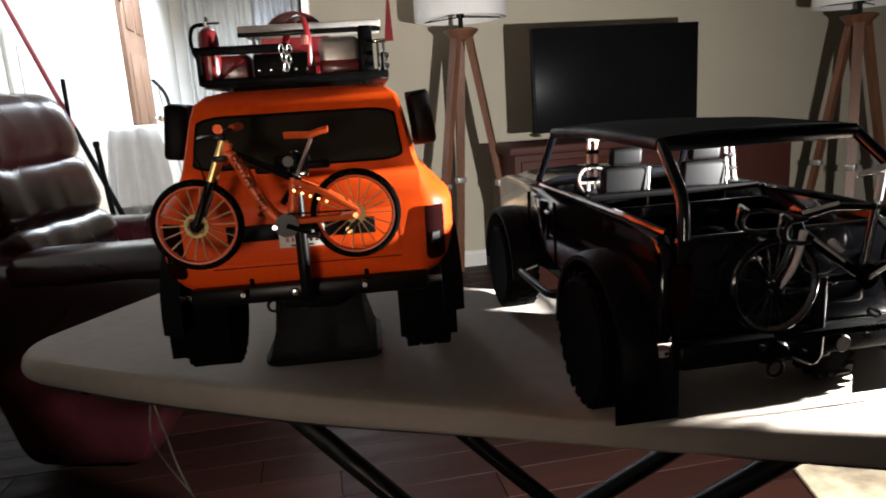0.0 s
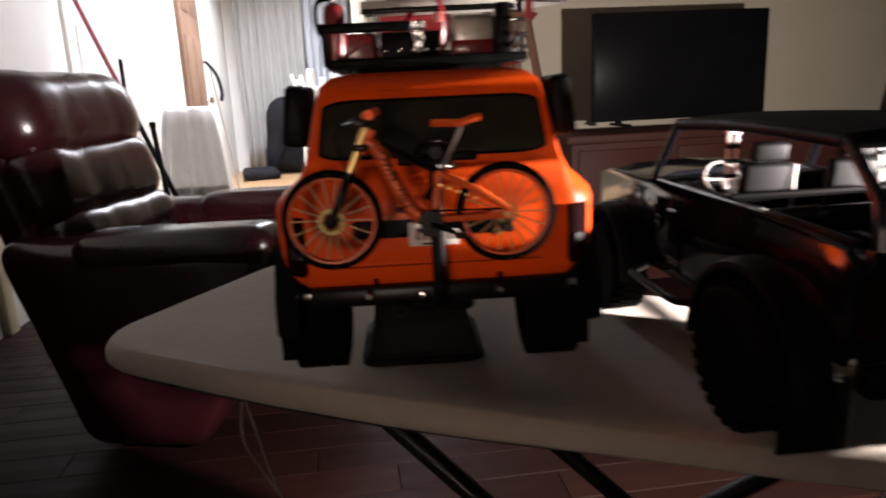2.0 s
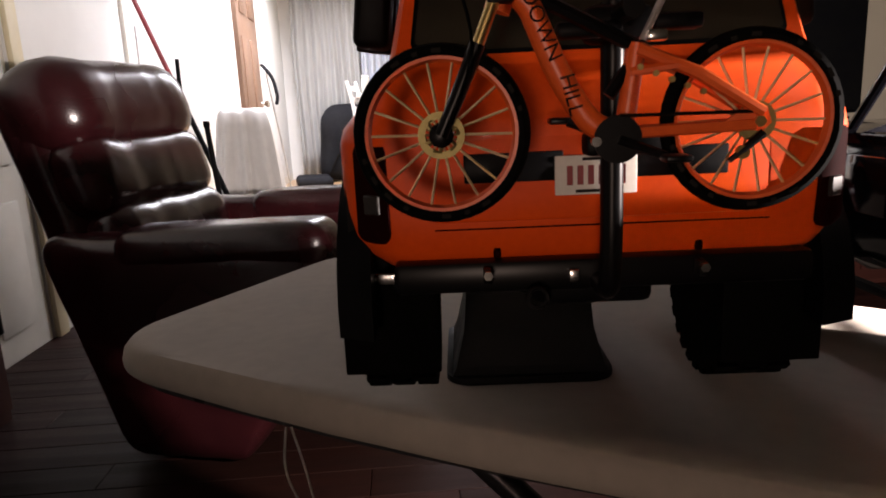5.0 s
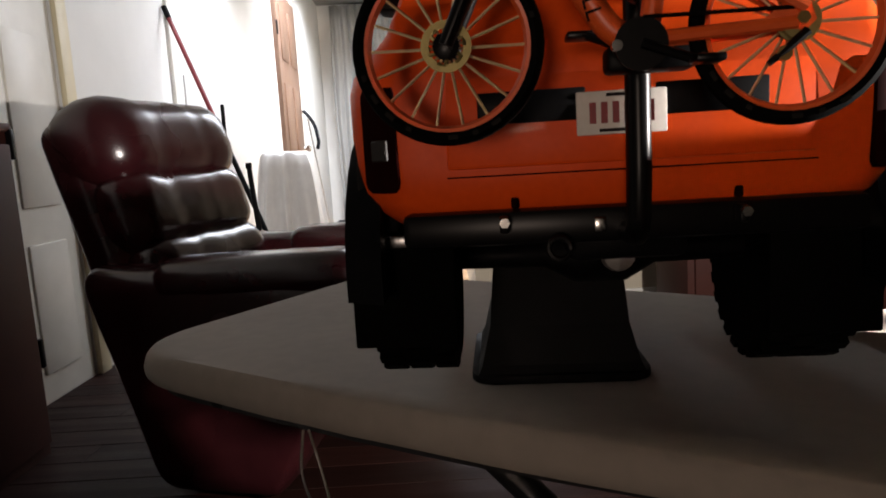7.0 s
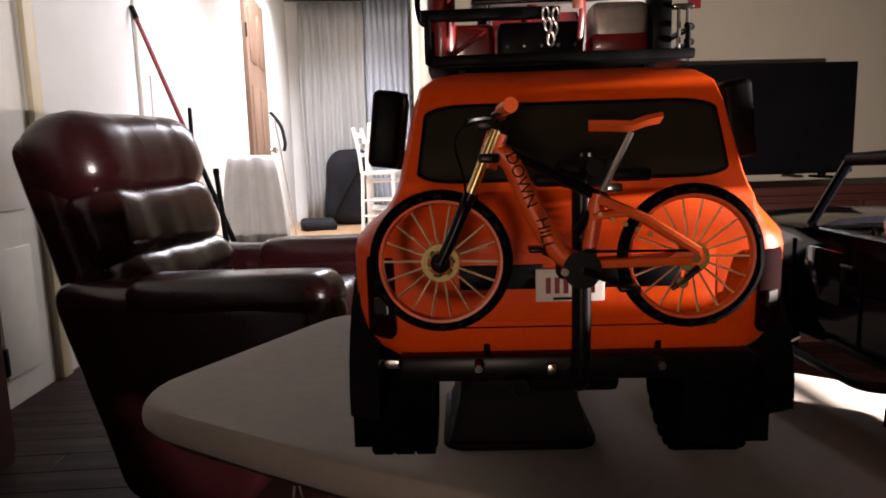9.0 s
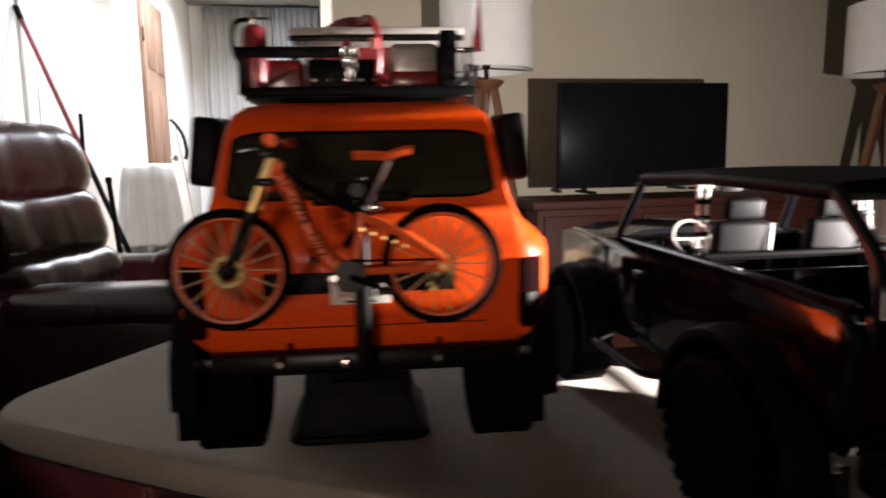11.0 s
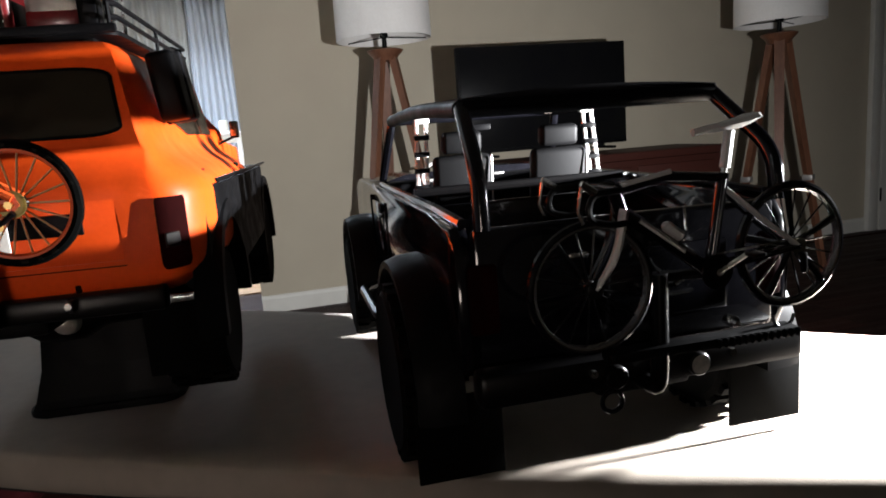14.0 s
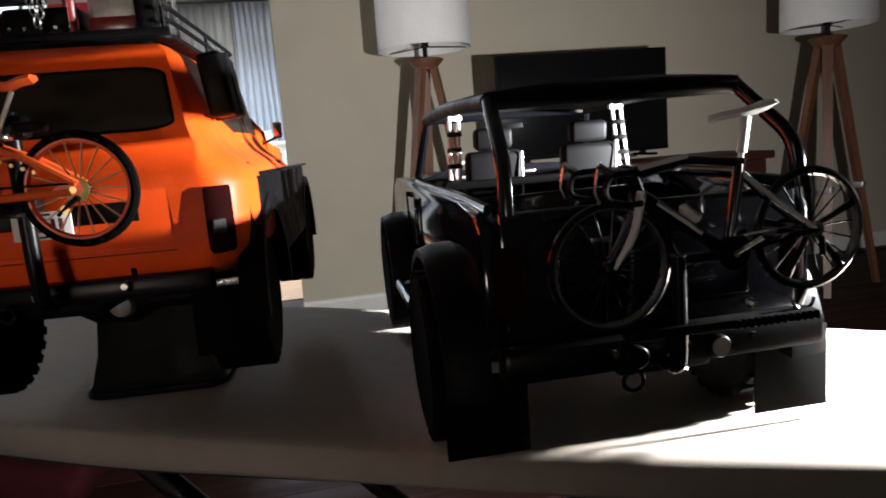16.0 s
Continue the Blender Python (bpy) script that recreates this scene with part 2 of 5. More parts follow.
def arc(cx, cy, cz, r, a0, a1, n, plane="xz", ry=None):
    """Points of an arc in degrees."""
    out = []
    for i in range(n + 1):
        a = radians(a0 + (a1 - a0) * i / n)
        u, v = r * math.cos(a), (ry or r) * math.sin(a)
        out.append({"xz": (cx + u, cy, cz + v), "yz": (cx, cy + u, cz + v), "xy": (cx + u, cy + v, cz)}[plane])
    return out


def bend(points, r, n=4):
    """A polyline with its corners rounded."""
    pts = [Vector(p) for p in points]
    out = [pts[0]]
    for a, b, c in zip(pts, pts[1:], pts[2:]):
        k = min(r, (a - b).length / 2, (c - b).length / 2)
        p, q = b + (a - b).normalized() * k, b + (c - b).normalized() * k
        for i in range(n + 1):
            t = i / n
            out.append(p * (1 - t) ** 2 + b * 2 * t * (1 - t) + q * t * t)
    return out + [pts[-1]]


def lathe(profile, n=24, axis="z", centre=(0, 0, 0), bm=None, closed=False):
    """A body turned from (radius, height) pairs."""
    bm = bm or bmesh.new()
    c = Vector(centre)
    rings = []
    for r, h in profile:
        ring = []
        for k in range(n):
            a = k * math.tau / n
            u, v = r * math.cos(a), r * math.sin(a)
            ring.append(bm.verts.new(c + Vector({"z": (u, v, h), "y": (u, h, v), "x": (h, u, v)}[axis])))
        rings.append(ring)
    pairs = list(zip(rings, rings[1:])) + ([(rings[-1], rings[0])] if closed else [])
    for a, b in pairs:
        for k in range(n):
            bm.faces.new((a[k], a[(k + 1) % n], b[(k + 1) % n], b[k]))
    if not closed:
        bm.faces.new(rings[0])
        bm.faces.new(rings[-1])
    return bm


def slab(outline, z0, z1, bm=None, bevel=0.0, plane="xy"):
    """An outline pushed from z0 to z1."""
    bm = bm or bmesh.new()
    def at(u, v, w):
        return {"xy": (u, v, w), "xz": (u, w, v), "yz": (w, u, v)}[plane]
    low = [bm.verts.new(at(u, v, z0)) for u, v in outline]
    high = [bm.verts.new(at(u, v, z1)) for u, v in outline]
    n = len(outline)
    faces = [bm.faces.new(low), bm.faces.new(high)]
    for i in range(n):
        faces.append(bm.faces.new((low[i], low[(i + 1) % n], high[(i + 1) % n], high[i])))
    if bevel:
        rim = [e for f in faces[:2] for e in f.edges]
        bmesh.ops.bevel(bm, geom=rim, offset=bevel, segments=2, profile=0.5, affect="EDGES")
    return bm


def loft(sections, bm=None, caps=True, closed=True):
    """A skin over rings with the same number of points."""
    bm = bm or bmesh.new()
    rings = [[bm.verts.new(p) for p in s] for s in sections]
    n = len(rings[0])
    for a, b in zip(rings, rings[1:]):
        for k in range(n if closed else n - 1):
            bm.faces.new((a[k], a[(k + 1) % n], b[(k + 1) % n], b[k]))
    if caps and closed:
        bm.faces.new(rings[0])
        bm.faces.new(rings[-1])
    return bm


def rounded(w, h, r, n=5, cx=0, cy=0):
    """Outline of a rounded rectangle."""
    out = []
    for sx, sy, a0 in ((1, 1, 0), (-1, 1, 90), (-1, -1, 180), (1, -1, 270)):
        for i in range(n + 1):
            a = radians(a0 + 90 * i / n)
            out.append((cx + sx * (w / 2 - r) + r * math.cos(a), cy + sy * (h / 2 - r) + r * math.sin(a)))
    return out


def soften(ob, levels=1):
    s = ob.modifiers.new("smooth", "SUBSURF")
    s.levels = s.render_levels = levels
    return ob

# ---- the room ----
WALL_Y, LEFT_X, BACK_Y, CORNER_X = 3.78, -1.58, 9.7, 0.12


def wall(name, x0, y0, x1, y1, z0, z1, material, label):
    bm = box((x0 + x1) / 2, (y0 + y1) / 2, (z0 + z1) / 2, abs(x1 - x0), abs(y1 - y0), z1 - z0)
    return tagged(part(name, bm, material, None, "", False), label, "wall", "", "structure")


wall("wall_tv", CORNER_X, WALL_Y, 5.2, WALL_Y + 0.12, 0, 3.0, WALLPAINT, "beige painted wall behind the television")
wall("wall_return", CORNER_X, WALL_Y + 0.12, CORNER_X + 0.12, BACK_Y, 0, 3.0, WALLPAINT, "beige painted return wall beside the passage")
wall("wall_left_near", LEFT_X - 0.12, -1.6, LEFT_X, 2.28, 0, 3.0, WALLWHITE, "white painted wall beside the recliner")
wall("wall_left_mid", LEFT_X - 0.12, 3.08, LEFT_X, BACK_Y, 0, 3.0, WALLWHITE, "white painted wall beyond the closet door")
wall("wall_left_head", LEFT_X - 0.12, 2.28, LEFT_X, 3.08, 2.04, 3.0, WALLWHITE, "white painted wall over the closet door")
wall("wall_back", LEFT_X - 0.12, BACK_Y, CORNER_X + 0.12, BACK_Y + 0.12, 0, 3.0, WALLWHITE, "white painted back wall behind the curtain")
wall("wall_right", 5.2, -1.6, 5.32, WALL_Y + 0.12, 0, 3.0, WALLDIM, "unseen taupe wall in the dark side of the room, darkened to cut bounced light")
wall("wall_near", LEFT_X - 0.12, -1.72, 5.32, -1.6, 0, 3.0, WALLDIM, "unseen taupe wall behind the viewer, darkened to cut bounced light")
tagged(part("ceiling", box(1.75, 4.05, 3.06, 7.3, 11.7, 0.12), CEIL, None, "", False), "textured ceiling of the room, toned down to grey to cut bounced light", "ceiling", "", "structure")


def skirting(name, x0, y0, x1, y1):
    d = Vector((x1 - x0, y1 - y0, 0))
    n = d.length
    prof = [(0, 0), (0.014, 0), (0.014, 0.075), (0.009, 0.09), (0.004, 0.095), (0, 0.095)]
    ob = part(name, loft([[(u, -n / 2, v) for u, v in prof], [(u, n / 2, v) for u, v in prof]]), TRIM, None, "", False)
    ob.matrix_world = Matrix.Translation(((x0 + x1) / 2, (y0 + y1) / 2, 0)) @ Matrix.Rotation(math.atan2(d.y, d.x) - math.pi / 2, 4, "Z")
    return tagged(ob, "white painted wooden baseboard along the wall", "baseboard", "", "structure")


skirting("baseboard", CORNER_X, WALL_Y - 0.002, 5.2, WALL_Y - 0.002)
skirting("baseboard", LEFT_X + 0.002, 2.2, LEFT_X + 0.002, -1.6)
skirting("baseboard", LEFT_X + 0.002, 9.7, LEFT_X + 0.002, 3.17)


def panel_door(name, m, w, h, material, label, knob=True):
    """A six-panel door leaf, hinged at its left edge, facing -y."""
    d = thing(name, m, label, "door", "", "structure")
    part("leaf", box(w / 2, 0, h / 2, w, 0.03, h, 0.002), material, d)
    for i in range(2):
        for z, ph in ((0.36, 0.5), (1.08, 0.66), (1.74, 0.36)):
            cx = w * (0.28 + 0.44 * i)
            part("raised_panel", box(cx, -0.0175, z, w * 0.32, 0.012, ph, 0.006), material, d)
    for z in (0.25, 1.75):
        part("hinge", lathe([(0.006, -0.045), (0.006, 0.045)], 8, "z", (0, -0.016, z)), SATIN, d)
    if knob:
        part("knob", lathe([(0.012, 0), (0.01, -0.02), (0.024, -0.035), (0.026, -0.05), (0.012, -0.06)], 14, "y", (w - 0.07, -0.015, 0.98)), STEEL, d)
    return d


def casing(name, x, y0, y1, material):
    c = thing(name, Matrix.Identity(4), "painted wooden casing round the doorway", "door casing", "", "structure")
    for y in (y0 - 0.04, y1 + 0.04):
        part("jamb_trim", box(x + 0.012, y, 1.02, 0.024, 0.08, 2.04, 0.005), material, c)
    part("head_trim", box(x + 0.013, (y0 + y1) / 2, 2.08, 0.024, y1 - y0 + 0.16, 0.08, 0.005), material, c)
    return c


panel_door("door_closet", pose(LEFT_X - 0.02, 2.29, 0, 0, 0, 90), 0.78, 2.03, TRIM, "white six-panel closet door, closed")
casing("trim_closet", LEFT_X, 2.28, 3.08, CREAM)
panel_door("door_open", pose(-1.05, 4.73, 0, 0, 0, 92.5), 0.74, 2.03, DOORWOOD, "brown wooden door standing wide open")
tagged(part("trim_corner", box(LEFT_X + 0.012, 4.30, 1.55, 0.024, 0.06, 2.9, 0.006), TRIM, None, "", False), "white painted corner strip on the wall", "wall trim", "", "structure")
tagged(part("trim_jamb", box(-1.115, 5.53, 1.5, 0.07, 0.1, 3.0, 0.006), TRIM, None, "", False), "white painted jamb of the open door", "door jamb", "", "structure")
panel_door("door_side", pose(4.29, WALL_Y - 0.03, 0), 0.8, 2.03, TRIM, "white panelled door in the dim side of the room")
sc = thing("trim_side", Matrix.Identity(4), "white painted casing of the side door", "door casing", "", "structure")
for x in (4.235, 5.14):
    part("jamb_trim", box(x, WALL_Y - 0.022, 1.02, 0.08, 0.04, 2.04, 0.005), TRIM, sc)

# floors
floor = thing("floor", Matrix.Identity(4), "dark reddish-brown wooden plank floor with a low gloss", "floor", "", "structure")
part("underlay", box(1.8, 1.35, -0.03, 6.9, 6.0, 0.04), PLANKGAP, floor, "", False)
back_floor = thing("floor_back", Matrix.Identity(4), "pale oak plank floor of the lit back room", "floor", "", "structure")
part("underlay", box(-0.75, 7.05, -0.03, 1.75, 5.4, 0.04), PLANKGAP, back_floor, "", False)

# ironing board with its fitted cover, on crossed legs
BOARD_Z = 0.68
board = thing("ironing_board", Matrix.Identity(4), "ironing board with beige cotton cover on crossed steel legs", "ironing board")


def board_outline(grow=0.0):
    """Blunt end beside the recliner, tapering to the nose in the dark side of the room."""
    corners = [(-0.375, 0.895, 0.10), (-0.05, 0.668, 0.2), (0.47, 0.395, 0.3), (0.99, 0.19, 0.09), (1.0, 0.335, 0.09), (0.70, 0.63, 0.3), (0.24, 0.985, 0.3), (-0.165, 1.255, 0.06)]
    pts = []
    n = len(corners)
    for i, (x, y, r) in enumerate(corners):
        b = Vector((x, y))
        a, c = Vector(corners[i - 1][:2]), Vector(corners[(i + 1) % n][:2])
        k = min(r, (a - b).length * 0.45, (c - b).length * 0.45)
        p, q = b + (a - b).normalized() * k, b + (c - b).normalized() * k
        for j in range(9):
            t = j / 8
            pts.append(p * (1 - t) ** 2 + b * 2 * t * (1 - t) + q * t * t)
    mid = sum(pts, Vector((0, 0))) / len(pts)
    return [p + (p - mid).normalized() * grow for p in pts]


rings = []
for grow, z in ((-0.03, 0.652), (-0.008, 0.650), (-0.001, 0.655), (0.0, 0.663), (-0.003, 0.671), (-0.009, 0.677), (-0.018, BOARD_Z), (-0.05, BOARD_Z)):
    rings.append([(p.x, p.y, z + (0.0012 * noise.noise((p.x * 14, p.y * 14, z * 30)) if grow > -0.05 else 0)) for p in board_outline(grow)])
part("cover", loft(rings), CLOTH, board)
part("mesh_top", loft([[(p.x, p.y, z) for p in board_outline(-0.022)] for z in (0.643, 0.6525)]), LEG, board, "dark steel deck under the cover", False)
for s in (-1, 1):
    off = Vector((0.45, 0.89, 0)).normalized() * 0.11 * s
    c = Vector((0.32, 0.76, 0)) + off
    along = Vector((0.89, -0.45, 0))
    a, b = c - along * 0.38 + Vector((0, 0, 0.643)), c + along * 0.40 + Vector((0, 0, 0.014))
    part("leg", tube([a, b], 0.013, 10), LEG, board)
    c = Vector((0.32, 0.76, 0)) + off * 0.7
    a, b = c + along * 0.36 + Vector((0, 0, 0.643)), c - along * 0.42 + Vector((0, 0, 0.014))
    part("leg", tube([a, b], 0.013, 10), LEG, board)
for sgn in (-1, 1):
    c = Vector((0.32, 0.76, 0.013)) + Vector((0.89, -0.45, 0)) * 0.40 * sgn
    d = Vector((0.45, 0.89, 0)) * 0.2
    part("foot_bar", tube([c - d, c + d], 0.013, 10), LEG, board)

# ---- the model trucks ----
def lerp_table(table, v):
    for (a, p), (b, q) in zip(table, table[1:]):
        if v <= b:
            return p + (q - p) * max(0.0, (v - a) / (b - a))
    return table[-1][1]


def wheel(parent, x, y, r, w, side, knobs=26):
    """A chunky tyre with a recessed rim; side is +1 where the rim faces +x."""
    t = part("wheel", lathe([(r * 0.62, -w * 0.46), (r * 0.86, -w * 0.5), (r * 0.95, -w * 0.42), (r * 0.97, -w * 0.2), (r * 0.97, w * 0.2), (r * 0.95, w * 0.42), (r * 0.86, w * 0.5), (r * 0.62, w * 0.46)], 36, "x"), RUBBER, parent, "black knobbly rubber tyre")
    t.location = (x, y, r)
    bm = bmesh.new()
    for k in range(knobs):
        for j, off in ((-1, 0.0), (0, 0.5), (1, 0.0)):
            a = math.tau * (k + off) / knobs
            rot = Matrix.Rotation(a, 3, "X")
            p = rot @ Vector((0, 0, r * 0.965))
            box(j * w * 0.33, p.y, p.z, w * 0.27, r * 0.13, r * 0.07, 0, 1, rot, bm)
    part("tread", bm, RUBBER, t, "", False)
    s = side
    part("rim", lathe([(r * 0.62, s * w * 0.44), (r * 0.58, s * w * 0.46), (r * 0.52, s * w * 0.2), (r * 0.2, s * w * 0.12), (r * 0.18, s * w * 0.3), (r * 0.02, s * w * 0.32)], 24, "x"), SATIN, t)
    for k in range(6):
        a = k * math.tau / 6
        part("wheel_nut", lathe([(r * 0.05, 0), (r * 0.05, s * w * 0.08)], 6, "x", (s * w * 0.15, r * 0.34 * math.cos(a), r * 0.34 * math.sin(a))), STEEL, t)
    return t


def bike_wheel(name, parent, u, v, r, tyre, spokes, mat_spoke, mat_rim, disc=None, mat_tyre=None):
    """A bicycle wheel in the xz plane with its hub at (u, 0, v)."""
    w = part(name, tube(arc(0, 0, 0, r - tyre, 0, 360 - 8, 44), tyre, 8, closed=True), mat_tyre or RUBBER, parent, "thin black tyre")
    w.location = (u, 0, v)
    bm = bmesh.new()
    ri = r - 2 * tyre
    lathe([(ri, -0.0022), (ri + 0.0012, -0.0024), (ri + 0.0012, 0.0024), (ri, 0.0022), (ri - 0.0010, 0.0)], 44, "y", bm=bm, closed=True)
    part("rim", bm, mat_rim, w)
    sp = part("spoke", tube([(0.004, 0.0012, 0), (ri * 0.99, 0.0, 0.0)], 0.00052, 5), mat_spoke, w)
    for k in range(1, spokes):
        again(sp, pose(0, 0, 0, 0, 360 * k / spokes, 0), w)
    if mat_tyre is None:
        for k in (0, 1, 2, 3, 5, 6, 7, 12, 13, 14, 15, 17, 18, 19):
            a = math.tau * k / 24 + 0.3
            mark = box(0, 0, 0, 0.0034 if k % 3 else 0.002, 0.0004, 0.0016)
            part("tyre_mark", mark, MARKGREY, w).matrix_local = Matrix.Translation(((r - tyre) * math.cos(a), -tyre, (r - tyre) * math.sin(a))) @ Matrix.Rotation(math.pi / 2 - a, 4, "Y")
    part("hub", lathe([(0.002, -0.006), (0.0045, -0.005), (0.003, -0.003), (0.003, 0.003), (0.0045, 0.005), (0.002, 0.006)], 14, "y"), SATIN, w)
    if disc:
        d = bmesh.new()
        lathe([(disc, -0.0044), (disc, -0.0038), (disc * 0.68, -0.0038), (disc * 0.68, -0.0044)], 26, "y", bm=d, closed=True)
        bd = part("brake_disc", d, DISCGOLD, w)
        for k in range(6):
            a = k * 60
            p = arc(0, -0.0041, 0, disc * 0.72, a, a + 25, 2) + [(0.003 * math.cos(radians(a + 45)), -0.0041, 0.003 * math.sin(radians(a + 45)))]
            part("disc_arm", tube(p, 0.0007, 5), DISCGOLD, w)
    return w


def writing(words, size, m, material, parent, name="lettering", squeeze=1.0):
    cu = bpy.data.curves.new(name, "FONT")
    cu.body, cu.size, cu.extrude, cu.align_x, cu.align_y = words, size, 0.0002, "CENTER", "CENTER"
    tmp = new(name, cu)
    dg = bpy.context.evaluated_depsgraph_get()
    me = bpy.data.meshes.new_from_object(tmp.evaluated_get(dg))
    bpy.data.objects.remove(tmp)
    me.materials.clear()
    me.materials.append(material)
    ob = new(name, me)
    ob.parent = parent
    ob.matrix_local = m @ Matrix.Diagonal((squeeze, 1, 1, 1))
    return ob


def mountain_bike(m):
    b = thing("mountain_bike", m, "orange model downhill mountain bike with gold fork on the rack", "model bicycle")
    R = 0.0325
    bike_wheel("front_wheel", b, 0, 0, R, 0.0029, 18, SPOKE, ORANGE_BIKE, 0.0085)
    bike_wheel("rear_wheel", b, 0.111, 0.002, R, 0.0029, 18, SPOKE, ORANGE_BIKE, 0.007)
    f = part("frame", tube(bend([(0.021, 0, 0.051), (0.031, 0, 0.046), (0.043, 0, 0.018), (0.055, 0, 0.001), (0.066, 0, -0.001)], 0.012, 5), 0.0046, 10), ORANGE_BIKE, b)
    part("head_tube", tube([(0.0205, 0, 0.042), (0.0255, 0, 0.057)], 0.0048, 12), ORANGE_BIKE, f)
    part("seat_tube", tube([(0.066, 0, 0.0), (0.0695, 0, 0.03)], 0.0036, 10), ORANGE_BIKE, f)
    part("top_tube", tube([(0.028, 0, 0.05), (0.069, 0, 0.029)], 0.0026, 8), SATIN, f)
    for s in (-1, 1):
        part("seat_stay", tube([(0.0695, s * 0.003, 0.028), (0.09, s * 0.0055, 0.019), (0.1125, s * 0.006, 0.005)], 0.0023, 8), ORANGE_BIKE, f)
        part("chain_stay", tube([(0.066, s * 0.003, -0.001), (0.11, s * 0.006, 0.001)], 0.0022, 8), ORANGE_BIKE, f)
        part("rocker_link", tube([(0.067, s * 0.003, 0.02), (0.083, s * 0.0055, 0.022)], 0.0017, 6), ORANGE_BIKE, f)
    part("shock", tube([(0.06, 0, 0.012), (0.073, 0, 0.03)], 0.0024, 8), SATIN, f)
    k = part("fork", tube([(0.0115, 0, 0.029), (0.0165, 0, 0.03)], 0.003, 8), SATIN, b)
    for s in (-1, 1):
        part("stanchion", tube([(0.0125, s * 0.0065, 0.028), (0.0245, s * 0.0055, 0.058)], 0.0022, 10), GOLD, k, "gold stanchion")
        part("lower_leg", tube([(0.0, s * 0.0065, 0.0), (0.006, s * 0.0068, 0.013), (0.0135, s * 0.0065, 0.031)], [0.0024, 0.0027, 0.0029], 10), SATIN, k)
    part("crown", box(0.0215, 0, 0.046, 0.009, 0.018, 0.004, 0.001), SATIN, k)
    h = part("handlebar", tube([(0.028, -0.034, 0.0655), (0.024, -0.014, 0.064), (0.022, 0, 0.061), (0.024, 0.014, 0.064), (0.026, 0.032, 0.066)], 0.0016, 8), SATIN, b)
    for s in (-1, 1):
        part("grip", tube([(0.0262, s * 0.021, 0.0655), (0.029, s * 0.036, 0.0665)], [0.0026, 0.003], 10), ORANGE_BIKE, h, "orange rubber grip")
        part("brake_lever", tube([(0.022, s * 0.016, 0.063), (0.015, s * 0.02, 0.062), (0.012, s * 0.026, 0.061)], 0.001, 6), SATIN, h)
    part("stem", box(0.021, 0, 0.0605, 0.010, 0.007, 0.005, 0.001), SATIN, h)
    part("brake_hose", tube(bend([(0.015, -0.012, 0.063), (0.006, -0.014, 0.055), (0.013, -0.012, 0.03), (0.004, -0.008, 0.004)], 0.01), 0.0006, 5), RUBBER, b)
    part("seat_post", tube([(0.0715, 0, 0.031), (0.0835, 0, 0.0565)], 0.0013, 8), SILVER, b, "polished seat post")
    part("seat_clamp", box(0.0765, 0, 0.0325, 0.007, 0.005, 0.004, 0.001), STEEL, b)
    sec = []
    for u, hw, z in ((0.068, 0.0016, 0.0655), (0.076, 0.0022, 0.0655), (0.086, 0.0042, 0.065), (0.093, 0.0066, 0.0675), (0.0985, 0.006, 0.0685)):
        sec.append([(u - 0.003, -hw, z - 0.0057), (u - 0.003, -hw * 0.7, z - 0.0037), (u - 0.003, hw * 0.7, z - 0.0037), (u - 0.003, hw, z - 0.0057), (u - 0.003, 0, z - 0.0085)])
    part("saddle", loft(sec), ORANGE_BIKE, b, "orange saddle")
    c = part("crankset", lathe([(0.0085, -0.0068), (0.0085, -0.006), (0.003, -0.006), (0.003, 0.006)], 22, "y", (0.0625, 0, -0.003)), SATIN, b)
    part("crank_arm", tube([(0.0625, -0.008, -0.003), (0.079, -0.0085, -0.009)], 0.0016, 8), SATIN, c)
    part("crank_arm", tube([(0.0625, 0.008, -0.003), (0.047, 0.0085, 0.003)], 0.0016, 8), SATIN, c)
    part("pedal", box(0.081, -0.013, -0.0095, 0.009, 0.01, 0.0025, 0.0008), SATIN, c)
    part("pedal", box(0.045, 0.013, 0.0035, 0.009, 0.01, 0.0025, 0.0008), SATIN, c)
    part("bottom_bolt", lathe([(0.0018, -0.0095), (0.0018, -0.0065)], 10, "y", (0.0545, 0, -0.0035)), STEEL, c)
    part("chain", tube([(0.063, -0.0065, 0.0052), (0.111, -0.0065, 0.0055)], 0.0007, 5), SATIN, b)
    d = part("derailleur", tube([(0.1125, -0.0075, -0.002), (0.106, -0.008, -0.0075), (0.101, -0.0078, -0.0115)], [0.0016, 0.0013, 0.001], 8), SATIN, b)
    part("jockey_wheel", lathe([(0.0024, -0.001), (0.0024, 0.001)], 12, "y", (0.1055, -0.0078, -0.0085)), GOLD, d)
    part("axle_nut", lathe([(0.0021, 0), (0.0021, -0.002)], 6, "y", (0.111, -0.0065, 0.002)), GOLD, b)
    part("dropout", slab([(0.099, 0.002), (0.105, 0.0062), (0.1135, 0.0072), (0.1155, 0.0015), (0.1125, -0.0015), (0.104, -0.0005)], -0.0066, -0.0056, plane="xz"), ORANGE_BIKE, b)
    for k in range(5):
        part("lever_bolt", lathe([(0.0011, 0), (0.0011, -0.0014)], 8, "y", (0.0695 + 0.0055 * k, -0.0055, 0.0215 - 0.0022 * k)), GOLD, b)
    part("cassette", lathe([(0.0062, -0.0062), (0.005, -0.0045), (0.003, -0.003)], 18, "y", (0.111, 0, 0.002)), DISCGOLD, b)
    ang = math.degrees(math.atan2(0.018 - 0.046, 0.043 - 0.031))
    writing("DOWN", 0.0076, pose(0.0356, -0.0049, 0.0365, 90, -ang, 0), GREYMARK, f)
    writing("HILL", 0.0076, pose(0.0462, -0.0049, 0.0128, 90, -ang + 8, 0), GREYMARK, f)
    return b


